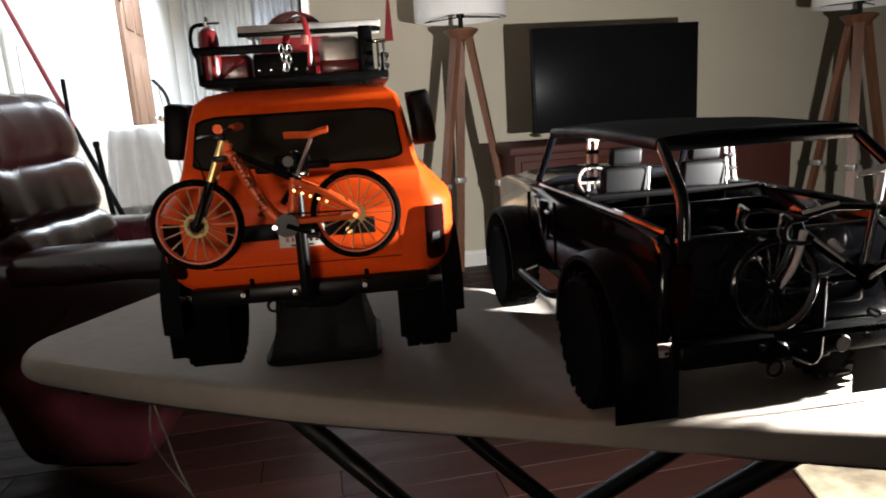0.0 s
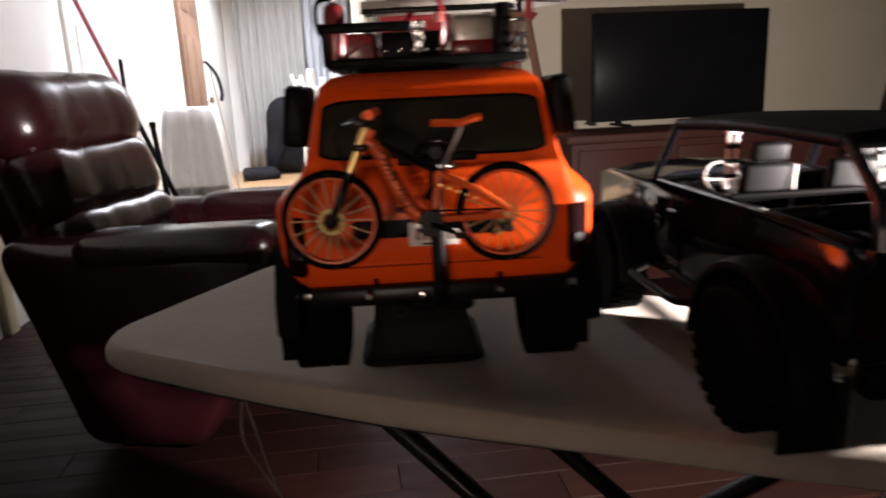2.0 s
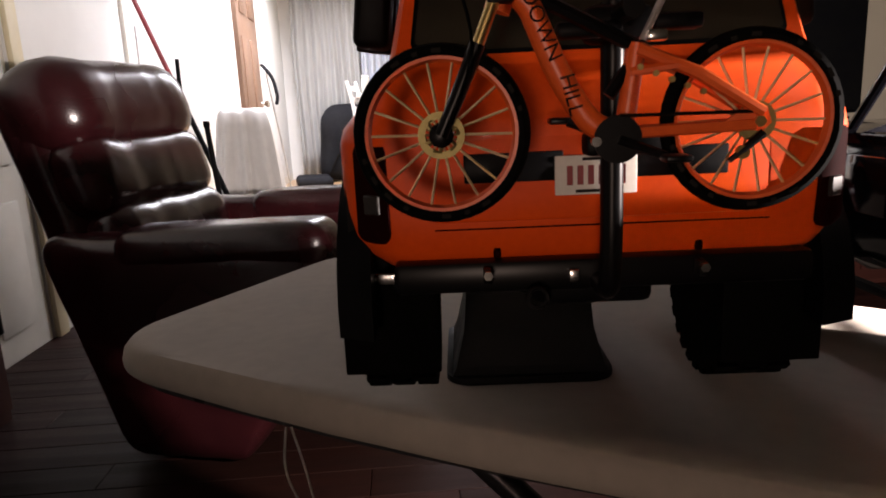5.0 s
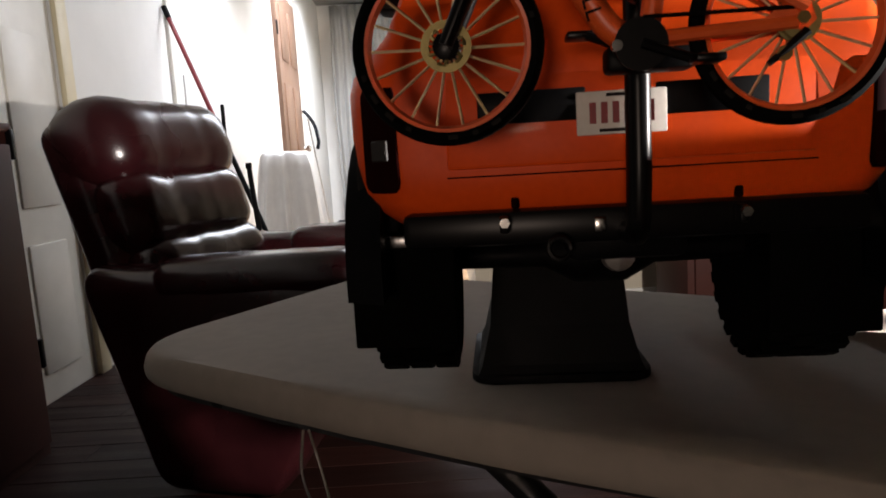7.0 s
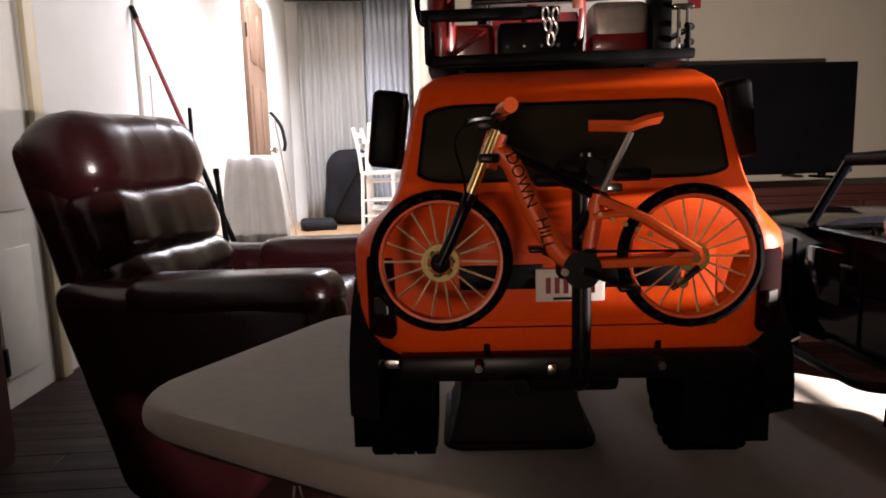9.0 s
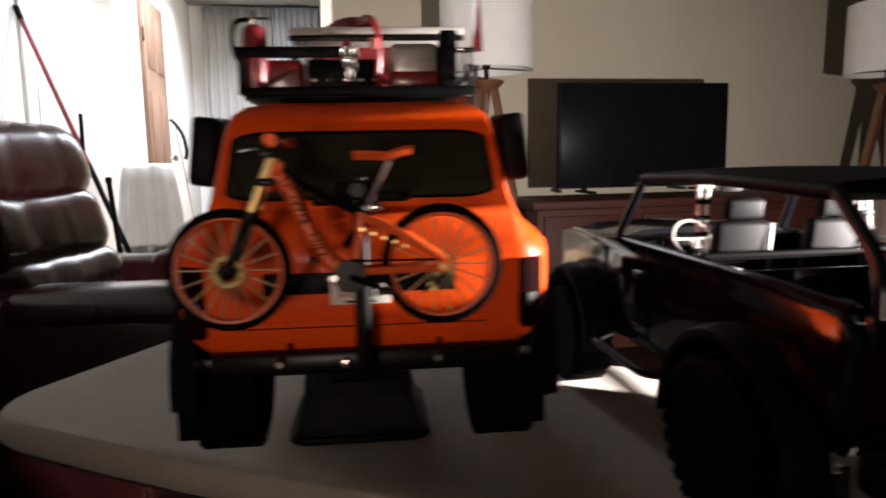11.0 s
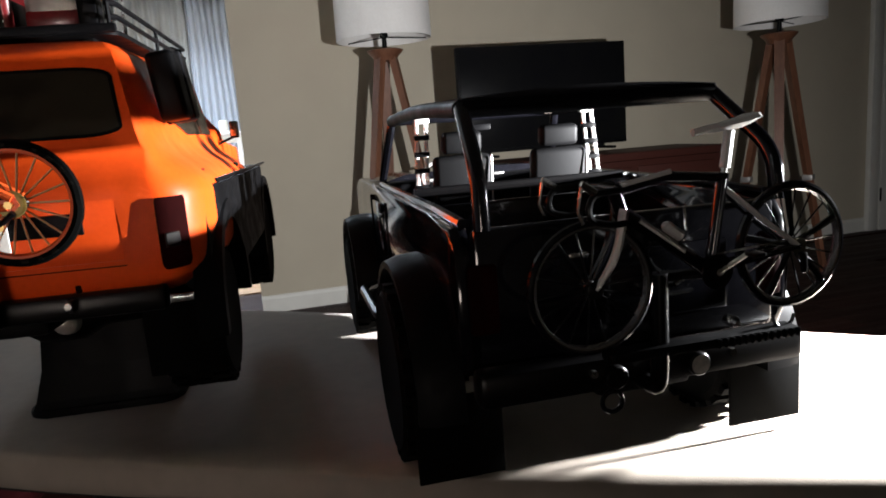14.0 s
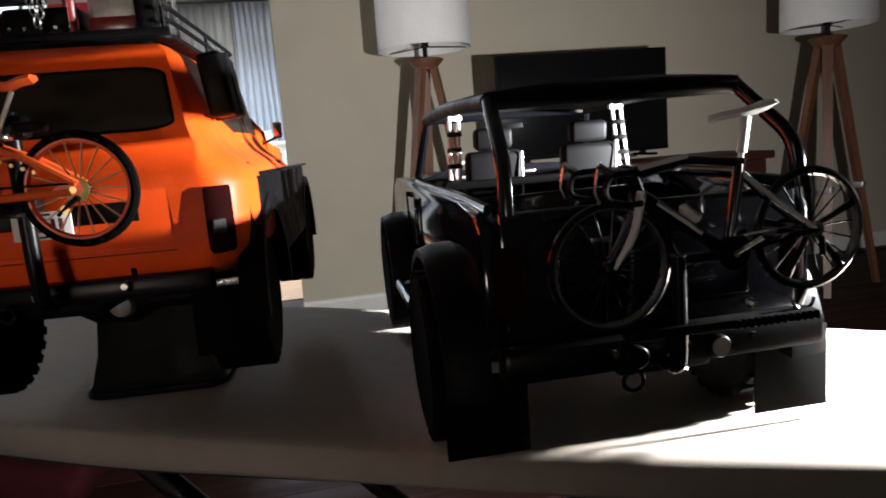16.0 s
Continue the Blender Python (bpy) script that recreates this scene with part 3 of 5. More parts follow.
def road_bike(m):
    b = thing("road_bike", m, "black model road racing bike with a white saddle", "model bicycle")
    R = 0.0338
    bike_wheel("front_wheel", b, 0, 0, R, 0.0021, 18, SATIN, RIMGREY, mat_tyre=BLACK)
    w2 = bike_wheel("rear_wheel", b, 0.1165, 0.0, R, 0.0021, 18, SATIN, RIMGREY, mat_tyre=BLACK)
    for k in range(5):
        a = radians(72 * k + 20)
        part("wheel_spar", tube([(0.005 * math.cos(a), -0.002, 0.005 * math.sin(a)), (0.029 * math.cos(a), -0.001, 0.029 * math.sin(a))], [0.0012, 0.0022], 6), SATIN, w2)
    f = part("frame", tube([(0.022, 0, 0.033), (0.066, 0, -0.004)], [0.0034, 0.0038], 10), BLACK, b)
    part("top_tube", tube([(0.019, 0, 0.045), (0.045, 0, 0.0475), (0.078, 0, 0.042)], [0.0034, 0.0028, 0.0024], 10), BLACK, f)
    part("top_tube_flash", tube([(0.02, -0.0024, 0.0475), (0.047, -0.0022, 0.0498)], 0.0014, 6), WHITE, f, "white paint flash")
    part("down_tube_flash", tube([(0.028, -0.0031, 0.029), (0.051, -0.0033, 0.0095)], 0.0017, 6, flat=0.5), WHITE, f, "white lettering block, unreadable")
    part("head_tube", tube([(0.0205, 0, 0.031), (0.0165, 0, 0.046)], 0.0036, 10), BLACK, f)
    part("seat_tube", tube([(0.067, 0, -0.003), (0.0785, 0, 0.044)], 0.003, 10), BLACK, f)
    part("seat_tube_edge", tube([(0.0685, -0.0028, 0.004), (0.0775, -0.0027, 0.041)], 0.0005, 5), STEEL, f)
    for s in (-1, 1):
        part("seat_stay", tube([(0.078, s * 0.002, 0.036), (0.0955, s * 0.0045, 0.0185), (0.1165, s * 0.0055, 0.0)], 0.0014, 8), BLACK if s > 0 else WHITE, f)
        part("chain_stay", tube([(0.067, s * 0.003, -0.004), (0.1165, s * 0.0055, 0.0)], 0.0017, 8), BLACK, f)
    k = part("fork", tube([(0.0165, 0, 0.034), (0.02, 0, 0.034)], 0.0028, 8), BLACK, b)
    for s in (-1, 1):
        part("fork_blade", tube(bend([(0.0195, s * 0.004, 0.036), (0.0125, s * 0.0052, 0.014), (0.0, s * 0.0052, 0.0)], 0.02), [0.0026] + [0.0022] * 4 + [0.0019, 0.0014], 8), WHITE if s < 0 else BLACK, k, "white fork blade" if s < 0 else "")
    h = part("handlebar", tube([(0.009, -0.02, 0.048), (0.010, 0, 0.0485), (0.009, 0.02, 0.048)], 0.0015, 8), SATIN, b)
    for s in (-1, 1):
        part("drop", tube(bend([(0.009, s * 0.02, 0.048), (-0.006, s * 0.021, 0.0485), (-0.009, s * 0.0215, 0.037), (0.004, s * 0.0215, 0.033), (0.01, s * 0.0215, 0.033)], 0.009, 5), 0.0016, 8), SATIN, h)
        part("brake_hood", tube([(-0.004, s * 0.021, 0.049), (-0.010, s * 0.021, 0.054)], [0.0021, 0.0016], 8), STEEL, h)
        part("brake_lever", tube([(-0.010, s * 0.021, 0.053), (-0.013, s * 0.021, 0.042), (-0.011, s * 0.021, 0.036)], 0.0008, 6), STEEL, h)
    part("stem", tube([(0.017, 0, 0.0475), (0.010, 0, 0.0487)], 0.0019, 8), SATIN, h)
    p = part("seat_post", tube([(0.0785, 0, 0.043), (0.083, 0, 0.062)], 0.0016, 8), STEEL, b, "bright seat post")
    part("post_sleeve", tube([(0.0795, 0, 0.0465), (0.0835, 0, 0.0645)], 0.0038, 10, flat=0.7), WHITE, p)
    sec = []
    for u, hw, z, d in ((0.0625, 0.0016, 0.0665, 0.0025), (0.070, 0.0021, 0.0675, 0.003), (0.080, 0.003, 0.068, 0.0034), (0.090, 0.0064, 0.069, 0.0042), (0.0965, 0.0076, 0.0702, 0.004), (0.0995, 0.005, 0.070, 0.0024)):
        sec.append([(u, -hw, z - 0.001), (u, -hw * 0.7, z + 0.001), (u, 0, z + 0.0013), (u, hw * 0.7, z + 0.001), (u, hw, z - 0.001), (u, 0, z - d)])
    part("saddle", loft(sec), WHITE, b, "white plastic saddle")
    c = part("crankset", lathe([(0.009, -0.0062), (0.009, -0.0054), (0.003, -0.0054), (0.003, 0.006)], 24, "y", (0.067, 0, -0.004)), SATIN, b)
    part("crank_arm", tube([(0.067, -0.0072, -0.004), (0.083, -0.0078, 0.002)], 0.0013, 8), STEEL, c)
    part("crank_arm", tube([(0.067, 0.0072, -0.004), (0.051, 0.0078, -0.010)], 0.0013, 8), STEEL, c)
    part("bottom_bolt", lathe([(0.002, -0.0082), (0.002, -0.006)], 10, "y", (0.067, 0, -0.004)), STEEL, c)
    part("pedal", box(0.085, -0.012, 0.0025, 0.007, 0.008, 0.002, 0.0006), SATIN, c)
    part("pedal", box(0.049, 0.012, -0.0105, 0.007, 0.008, 0.002, 0.0006), SATIN, c)
    part("chain", tube([(0.067, -0.0058, 0.005), (0.1165, -0.0058, 0.0042)], 0.0006, 5), STEEL, b)
    part("cassette", lathe([(0.0046, -0.006), (0.004, -0.0045), (0.0025, -0.003)], 18, "y", (0.1165, 0, 0.0)), STEEL, b)
    part("derailleur", box(0.1185, -0.0068, -0.009, 0.0035, 0.002, 0.011, 0.0008), SATIN, b)
    part("water_bottle", lathe([(0.0028, 0), (0.003, 0.009), (0.0026, 0.0105), (0.0012, 0.012)], 12, "z"), WHITE, b, "white water bottle").matrix_local = pose(0.0515, 0, 0.0165, 0, -50, 0)
    part("bottle_cage", tube([(0.046, -0.003, 0.0145), (0.057, -0.003, 0.006), (0.0585, 0.003, 0.0075)], 0.0008, 6), STEEL, b)
    part("pump", tube([(0.0545, -0.0005, 0.019), (0.0545, -0.0005, 0.031)], 0.0007, 6), STEEL, b)
    return b


# orange truck on its display stand
OT = pose(0.0460, 0.630, 0.735, 0, 0, -5.0)
ot = thing("orange_model_truck", OT, "orange model off-road truck with black lower panels on a display stand", "model truck")
HW = [(0.080, 0.102), (0.086, 0.109), (0.095, 0.1145), (0.108, 0.1175), (0.12, 0.1185), (0.140, 0.1185), (0.147, 0.1165), (0.155, 0.110), (0.163, 0.102), (0.172, 0.0965), (0.18, 0.0940), (0.218, 0.086), (0.229, 0.0825), (0.2355, 0.075), (0.2385, 0.06)]
YR = [(0.080, -0.083), (0.088, -0.0895), (0.10, -0.0920), (0.147, -0.0935), (0.16, -0.0905), (0.178, -0.0845), (0.218, -0.0735), (0.23, -0.068), (0.236, -0.058), (0.2385, -0.048)]
ZS = [0.080, 0.083, 0.086, 0.090, 0.095, 0.101, 0.108, 0.12, 0.132, 0.140, 0.147, 0.151, 0.155, 0.159, 0.163, 0.168, 0.173, 0.18, 0.19, 0.205, 0.218, 0.224, 0.229, 0.2325, 0.2355, 0.2375, 0.2385]
# distance from the tailgate, width of the flanks, width of the cabin, lean of the rear face, height of the roof or bonnet
STATIONS = [(0.0, 0.80, 0.945, 1, 0.2385), (0.0012, 0.84, 0.958, 1, 0.2385), (0.004, 0.885, 0.97, 1, 0.2385), (0.009, 0.93, 0.98, 1, 0.2385), (0.015, 0.967, 0.988, 1, 0.2385), (0.023, 0.998, 0.995, 1, 0.2385), (0.034, 1.023, 1.0, 0.9, 0.2385), (0.05, 1.036, 1.0, 0.7, 0.2385), (0.08, 1.04, 1.0, 0.45, 0.2385), (0.14, 1.04, 1.0, 0.1, 0.2385), (0.24, 1.04, 1.0, 0.0, 0.2385), (0.262, 1.04, 0.998, 0.0, 0.236), (0.285, 1.04, 0.995, 0.0, 0.212), (0.306, 1.005, 0.99, 0.0, 0.186), (0.32, 1.0, 0.985, 0.0, 0.176), (0.45, 0.98, 0.96, 0.0, 0.168), (0.482, 0.93, 0.93, 0.0, 0.160), (0.49, 0.86, 0.86, 0.0, 0.150)]
bm = bmesh.new()
rows = []
for dy, low, high, lean, top in STATIONS:
    left, right = [], []
    for z in ZS:
        zz = z if top > 0.23 or z <= 0.12 else 0.12 + (z - 0.12) * (top - 0.12) / (0.2385 - 0.12)
        f = min(1.0, max(0.0, (z - 0.147) / 0.024))
        f = f * f * (3 - 2 * f)
        hw = lerp_table(HW, z) * (low + (high - low) * f)
        if top < 0.2:
            hw = max(hw, (0.098 if z < 0.235 else 0.088) * high)
        yy = -0.0935 + dy + (lerp_table(YR, z) + 0.0935) * lean
        left.append(bm.verts.new((-hw, yy, zz)))
        right.append(bm.verts.new((hw, yy, zz)))
    rows.append((left, right))
n = len(ZS)
for (la, ra), (lb, rb) in zip(rows, rows[1:]):
    for i in range(n - 1):
        bm.faces.new((la[i], lb[i], lb[i + 1], la[i + 1]))
        bm.faces.new((ra[i], ra[i + 1], rb[i + 1], rb[i]))
    bm.faces.new((la[-1], lb[-1], rb[-1], ra[-1]))
    bm.faces.new((la[0], ra[0], rb[0], lb[0]))
for la, ra in (rows[0], rows[-1]):
    for i in range(n - 1):
        bm.faces.new((la[i], la[i + 1], ra[i + 1], ra[i]))
body = part("body", bm, ORANGE, ot, "orange painted body shell")


def rear_y(z):
    return lerp_table(YR, z)


# rear window, slanted with the tailgate
def rear_pane(w0, w1, z0, z1, lift, r):
    outl = rounded(1, 1, r, 6)
    ring0, ring1 = [], []
    for u, v in outl:
        z = z0 + (v + 0.5) * (z1 - z0)
        w = w0 + (v + 0.5) * (w1 - w0)
        y = rear_y(z0) + (rear_y(z1) - rear_y(z0)) * (v + 0.5)
        ring0.append((u * w, y + 0.006, z))
        ring1.append((u * w, y - lift, z))
    return loft([ring0, ring1])


gasket = part("rear_window", rear_pane(0.166, 0.155, 0.1775, 0.2195, 0.0006, 0.14), RUBBER, ot, "black rubber window gasket")
part("pane", rear_pane(0.162, 0.151, 0.1795, 0.2175, 0.0014, 0.13), GLASS_DARK, gasket, "smoked glass pane")
tg = part("tailgate", box(0, -0.0913, 0.1265, 0.150, 0.004, 0.046, 0.0018), ORANGE, ot, "orange tailgate")
part("tailgate_seam", box(0, -0.0917, 0.1005, 0.150, 0.002, 0.0006), LENS, tg)
for x in (-0.047, 0.045):
    part("tailgate_hinge", box(x, -0.0895, 0.0885, 0.0035, 0.003, 0.005, 0.001), LENS, tg)
for s in (-1, 1):
    part("plate_recess", box(s * 0.036 - 0.003, -0.0945, 0.128, 0.044, 0.0016, 0.013, 0.003), PLASTIC, tg)
plate = part("number_plate", box(-0.003, -0.0958, 0.1235, 0.036, 0.0014, 0.0175, 0.0008), PAPER, tg, "white plate with dark bars")
for i in range(6):
    part("plate_bar", box(-0.0145 + 0.0046 * i, -0.0967, 0.1235, 0.0026, 0.0006, 0.0085), RED, plate)
part("plate_bar", box(-0.003, -0.0967, 0.1305, 0.012, 0.0006, 0.0013), GREYMARK, plate)
part("plate_bar", box(-0.003, -0.0967, 0.1165, 0.018, 0.0006, 0.0013), GREYMARK, plate)
for s in (-1, 1):
    lens_line = [(0.0950, -0.0905), (0.0957, -0.0946), (0.0985, -0.0945), (0.1030, -0.0924), (0.1080, -0.0884), (0.1115, -0.0844), (0.1105, -0.0815), (0.103, -0.086)]
    t = part("tail_light", loft([[(s * (cx + (x - cx) * k), y + (1 - k) * 0.004, z) for x, y in lens_line] for cx, z, k in ((0.103, 0.0955, 0.72), (0.103, 0.0975, 0.92), (0.103, 0.100, 1.0), (0.103, 0.137, 1.0), (0.103, 0.1395, 0.9))]), LENS, ot, "dark red tail light")
    part("reverse_lens", box(s * 0.1030, -0.0918, 0.1135, 0.009, 0.003, 0.009, 0.0006, 1, Matrix.Rotation(radians(36 * s), 3, "Z")), LENS_DIM, t, "grey reversing lens")
    # black lower side panel with the wheel arches cut out
    outl = [(-0.069, 0.1425), (-0.066, 0.118), (-0.064, 0.085)]
    outl += [(0.066 * math.cos(radians(a)), 0.053 + 0.066 * math.sin(radians(a))) for a in range(160, 19, -14)]
    outl += [(0.075, 0.07), (0.25, 0.07)]
    outl += [(0.325 + 0.066 * math.cos(radians(a)), 0.053 + 0.066 * math.sin(radians(a))) for a in range(160, 29, -14)]
    outl += [(0.386, 0.11), (0.383, 0.1425)] + [(0.34 - 0.04 * i, 0.1425) for i in range(10)]
    bm = slab(outl, s * 0.105, s * 0.1258, bevel=0.004, plane="yz")
    for v in bm.verts:
        v.co.x -= s * (max(0.0, -0.02 - v.co.y) * 0.14 + max(0.0, v.co.y - 0.27) * 0.07)
    part("side_panel", bm, PLASTIC, ot, "black lower side panel")
    part("side_moulding", box(s * 0.1222, 0.175, 0.144, 0.003, 0.40, 0.003, 0.001), SATIN, ot)
    for y in (0.0, 0.325):
        fl = part("fender_flare", loft([[(s * (0.108 if j < 2 else 0.1258), y + rr * math.cos(radians(a)), 0.053 + rr * math.sin(radians(a))) for j, rr in ((0, 0.066), (1, 0.082), (2, 0.076), (3, 0.0665))] for a in range(-6, 187, 12)]), PLASTIC, ot)
    # quarter and door windows
    q = [(0.012, 0.186), (0.045, 0.178), (0.105, 0.179), (0.105, 0.2185), (0.0, 0.2185), (-0.006, 0.205)]
    d = [(0.112, 0.179), (0.162, 0.179), (0.148, 0.2185), (0.112, 0.2185)]
    for o in (q, d):
        bmw = bmesh.new()
        a = [bmw.verts.new((s * (lerp_table(HW, z) + 0.001), y, z)) for y, z in o]
        c = [bmw.verts.new((s * (lerp_table(HW, z) - 0.004), y, z)) for y, z in o]
        bmw.faces.new(a)
        bmw.faces.new(c)
        for i in range(len(o)):
            bmw.faces.new((a[i], a[(i + 1) % len(o)], c[(i + 1) % len(o)], c[i]))
        part("side_window", bmw, GLASS_DARK, ot, "smoked side window", False)
    part("window_divider", box(s * 0.0895, 0.1085, 0.199, 0.003, 0.003, 0.04, 0.0008, 1, Matrix.Rotation(radians(-9 * s), 3, "Y")), SATIN, ot)
    part("door_handle", box(s * 0.1165, 0.13, 0.150, 0.006, 0.016, 0.004, 0.001), SATIN, ot)
    # side storage case over the quarter window
    cs = part("side_case", box(0, 0, 0, 0.018, 0.05, 0.045, 0.004, 3), PLASTIC, ot, "black side storage case")
    cs.matrix_local = pose(s * 0.1025, -0.022, 0.2085, 0, -7 * s, 0)
    part("case_strap", box(0, 0, 0.0, 0.0195, 0.006, 0.0465, 0.001), BAG, cs)
    mi = part("wing_mirror", box(s * 0.112, 0.205, 0.184, 0.009, 0.005, 0.017, 0.002), PLASTIC, ot)
    part("mirror_glass", box(s * 0.112, 0.2018, 0.184, 0.007, 0.0015, 0.0135, 0.0006), STEEL, mi)
    part("mirror_arm", tube([(s * 0.094, 0.205, 0.170), (s * 0.112, 0.205, 0.177)], 0.0014, 6), SATIN, mi)
    part("body_badge", box(s * 0.1155, -0.03, 0.1505, 0.003, 0.011, 0.004, 0, 1, Matrix.Rotation(radians(-40 * s), 3, "Y")), GREYMARK, ot)
    for y in (0.0, 0.325):
        tw = wheel(ot, s * 0.0985 - (0.002 if y < 0.1 else -0.003), y, 0.053, 0.043, s)
        tw.location.z -= 0.009 if y < 0.1 else 0.002
    fp = part("mud_flap", box(s * 0.0985 - 0.0035, -0.058, 0.0445, 0.051, 0.0025, 0.053, 0.003), RUBBER, ot, "black rubber mud flap")
    part("flap_bracket", box(s * 0.0955, -0.0598, 0.0705, 0.036, 0.002, 0.006, 0.001), RIMGREY, fp)
    part("flap_screw", lathe([(0.0016, 0), (0.0016, -0.0016)], 8, "y", (s * 0.108, -0.0605, 0.0705)), STEEL, fp)
ws = part("windshield", loft([[(-0.08, 0.158, 0.2345), (0.08, 0.158, 0.2345), (0.088, 0.2135, 0.179), (-0.088, 0.2135, 0.179)], [(-0.08, 0.162, 0.2365), (0.08, 0.162, 0.2365), (0.088, 0.2185, 0.181), (-0.088, 0.2185, 0.181)]]), GLASS_DARK, ot, "smoked windshield", False)
rb = part("rear_bumper", box(0, -0.089, 0.0785, 0.190, 0.014, 0.015, 0.003), SATIN, ot, "black steel rear bumper")
for x in (-0.052, 0.043):
    part("tow_tab", box(x, -0.099, 0.0805, 0.004, 0.008, 0.007, 0.001), SATIN, rb)
    part("tow_bolt", lathe([(0.0022, 0), (0.0022, -0.003)], 6, "y", (x, -0.1025, 0.0815)), STEEL, rb)
part("tow_ring", tube(arc(-0.03, -0.102, 0.070, 0.0045, 0, 352, 18), 0.0012, 6, closed=True), SATIN, rb)
part("hitch_bolt", box(-0.013, -0.0975, 0.0785, 0.005, 0.004, 0.006, 0.0008), STEEL, rb)
ch = part("chassis", box(0, 0.16, 0.073, 0.05, 0.5, 0.022, 0.004), PLASTIC, ot)
for y in (0.0, 0.325):
    part("axle", tube([(-0.085, y, 0.053), (-0.03, y, 0.053), (-0.014, y, 0.053), (0.014, y, 0.053), (0.03, y, 0.053), (0.085, y, 0.053)], [0.007, 0.008, 0.017, 0.017, 0.008, 0.007], 14), PLASTIC, ch)
part("bed_underside", box(0, 0.16, 0.0895, 0.19, 0.46, 0.012, 0.003), PLASTIC, ch)
part("diff_cover", lathe([(0.002, -0.026), (0.008, -0.022), (0.0095, -0.016), (0.0085, -0.012)], 16, "y", (0.008, 0, 0.053)), SILVER, ch, "silver axle cover")
# hitch rack that carries the bike
rk = part("bike_rack", tube(bend([(0.003, -0.09, 0.075), (0.003, -0.115, 0.075), (0.003, -0.118, 0.1), (0.003, -0.118, 0.192)], 0.008), 0.0048, 10), SATIN, ot, "black hitch bike rack")
rk.location.x = -0.004
part("rack_arm", tube([(0.003, -0.118, 0.186), (0.003, -0.150, 0.186)], 0.004, 8), SATIN, rk)
part("rack_head", box(0.003, -0.124, 0.183, 0.026, 0.014, 0.014, 0.004), PLASTIC, rk)
part("rack_clamp", box(-0.010, -0.136, 0.1805, 0.024, 0.008, 0.006, 0.002), PLASTIC, rk)
part("rack_clamp", box(0.022, -0.136, 0.182, 0.018, 0.008, 0.006, 0.002), PLASTIC, rk)
part("rack_tray", box(0.004, -0.132, 0.139, 0.03, 0.012, 0.009, 0.002), PLASTIC, rk)

# display stand under the chassis
st = thing("display_stand", pose(0.045, 0.787, BOARD_Z, 0, 0, -5.0), "black plastic display stand under the orange truck", "stand")
part("column", loft([[(sx * w, sy * d, z) for sx, sy in ((-1, -1), (1, -1), (1, 1), (-1, 1))] for w, d, z in ((0.060, 0.062, 0.006), (0.057, 0.06, 0.012), (0.05, 0.055, 0.04), (0.044, 0.05, 0.105), (0.044, 0.05, 0.117))]), PLASTIC, st, "", False)
part("base_plate", slab(rounded(0.130, 0.134, 0.016), 0.0, 0.006, bevel=0.0015), PLASTIC, st)

# roof rack and its load
rr = part("roof_rack", slab(rounded(0.154, 0.235, 0.012, cy=0.075), 0.2425, 0.2455), PLASTIC, ot, "black steel roof rack")
for x in (-0.055, 0.055):
    for y in (-0.025, 0.17):
        part("rack_foot", box(x, y, 0.2405, 0.008, 0.01, 0.007, 0.001), SATIN, rr)
for z in (0.2535, 0.262):
    part("rack_rail", tube(bend([(-0.072, -0.042, z), (-0.077, -0.038, z), (-0.077, 0.192, z), (0.077, 0.192, z), (0.077, -0.038, z), (0.072, -0.042, z)], 0.012), 0.0018, 8), PLASTIC, rr)
for x, y in [(x, 0.192) for x in (-0.072, -0.036, 0.0, 0.036, 0.072)] + [(-0.073, -0.042), (0.073, -0.042), (-0.077, 0.07), (0.077, 0.07)]:
    part("rail_post", tube([(x, y, 0.244), (x, y, 0.262)], 0.0016, 6), PLASTIC, rr)
part("rear_bar", box(-0.040, -0.043, 0.2715, 0.080, 0.005, 0.007, 0.0015), PLASTIC, rr)
part("rear_bar_post", box(-0.076, -0.043, 0.2595, 0.004, 0.005, 0.03, 0.001), PLASTIC, rr)
part("rear_sill", box(0.0, -0.0425, 0.2465, 0.154, 0.004, 0.006, 0.0015), PLASTIC, rr)
for k in range(9):
    part("rack_slat", box(0, -0.03 + 0.027 * k, 0.2465, 0.142, 0.005, 0.002), SATIN, rr)
for x in (-0.062, 0.03, 0.062):
    lt = part("rack_lamp", lathe([(0.004, 0.006), (0.0105, 0.002), (0.0115, -0.004), (0.010, -0.006)], 18, "y", (x, 0.202, 0.256)), PLASTIC, rr)
    part("lamp_lens", lathe([(0.0095, 0.0065), (0.004, 0.009)], 16, "y", (x, 0.202, 0.256)), LENS_CLEAR, lt)


def on_roof(name, x, y, z, label, category, turn=0):
    return thing(name, OT @ pose(x - (0.006 if x < 0.02 else 0.0), y, z, 0, 0, turn), label, category)


ex = on_roof("fire_extinguisher", -0.062, -0.036, 0.2465, "tiny red model fire extinguisher with a silver valve", "fire extinguisher")
part("cylinder", lathe([(0.0078, 0.0), (0.0082, 0.001), (0.0082, 0.036), (0.007, 0.041), (0.003, 0.044)], 18), RED, ex)
part("valve", box(0, 0, 0.048, 0.004, 0.004, 0.009, 0.001), STEEL, ex)
part("lever", box(0.004, 0, 0.0475, 0.013, 0.002, 0.0018, 0.0005), SATIN, ex)
part("hose", tube(bend([(-0.001, 0, 0.047), (-0.012, -0.001, 0.046), (-0.0145, -0.001, 0.034), (-0.012, -0.001, 0.022), (-0.006, -0.004, 0.02)], 0.009), 0.0016, 8), RUBBER, ex)
jc = on_roof("jerry_can", -0.046, -0.024, 0.2465, "small red model fuel can lying on the rack", "fuel can")
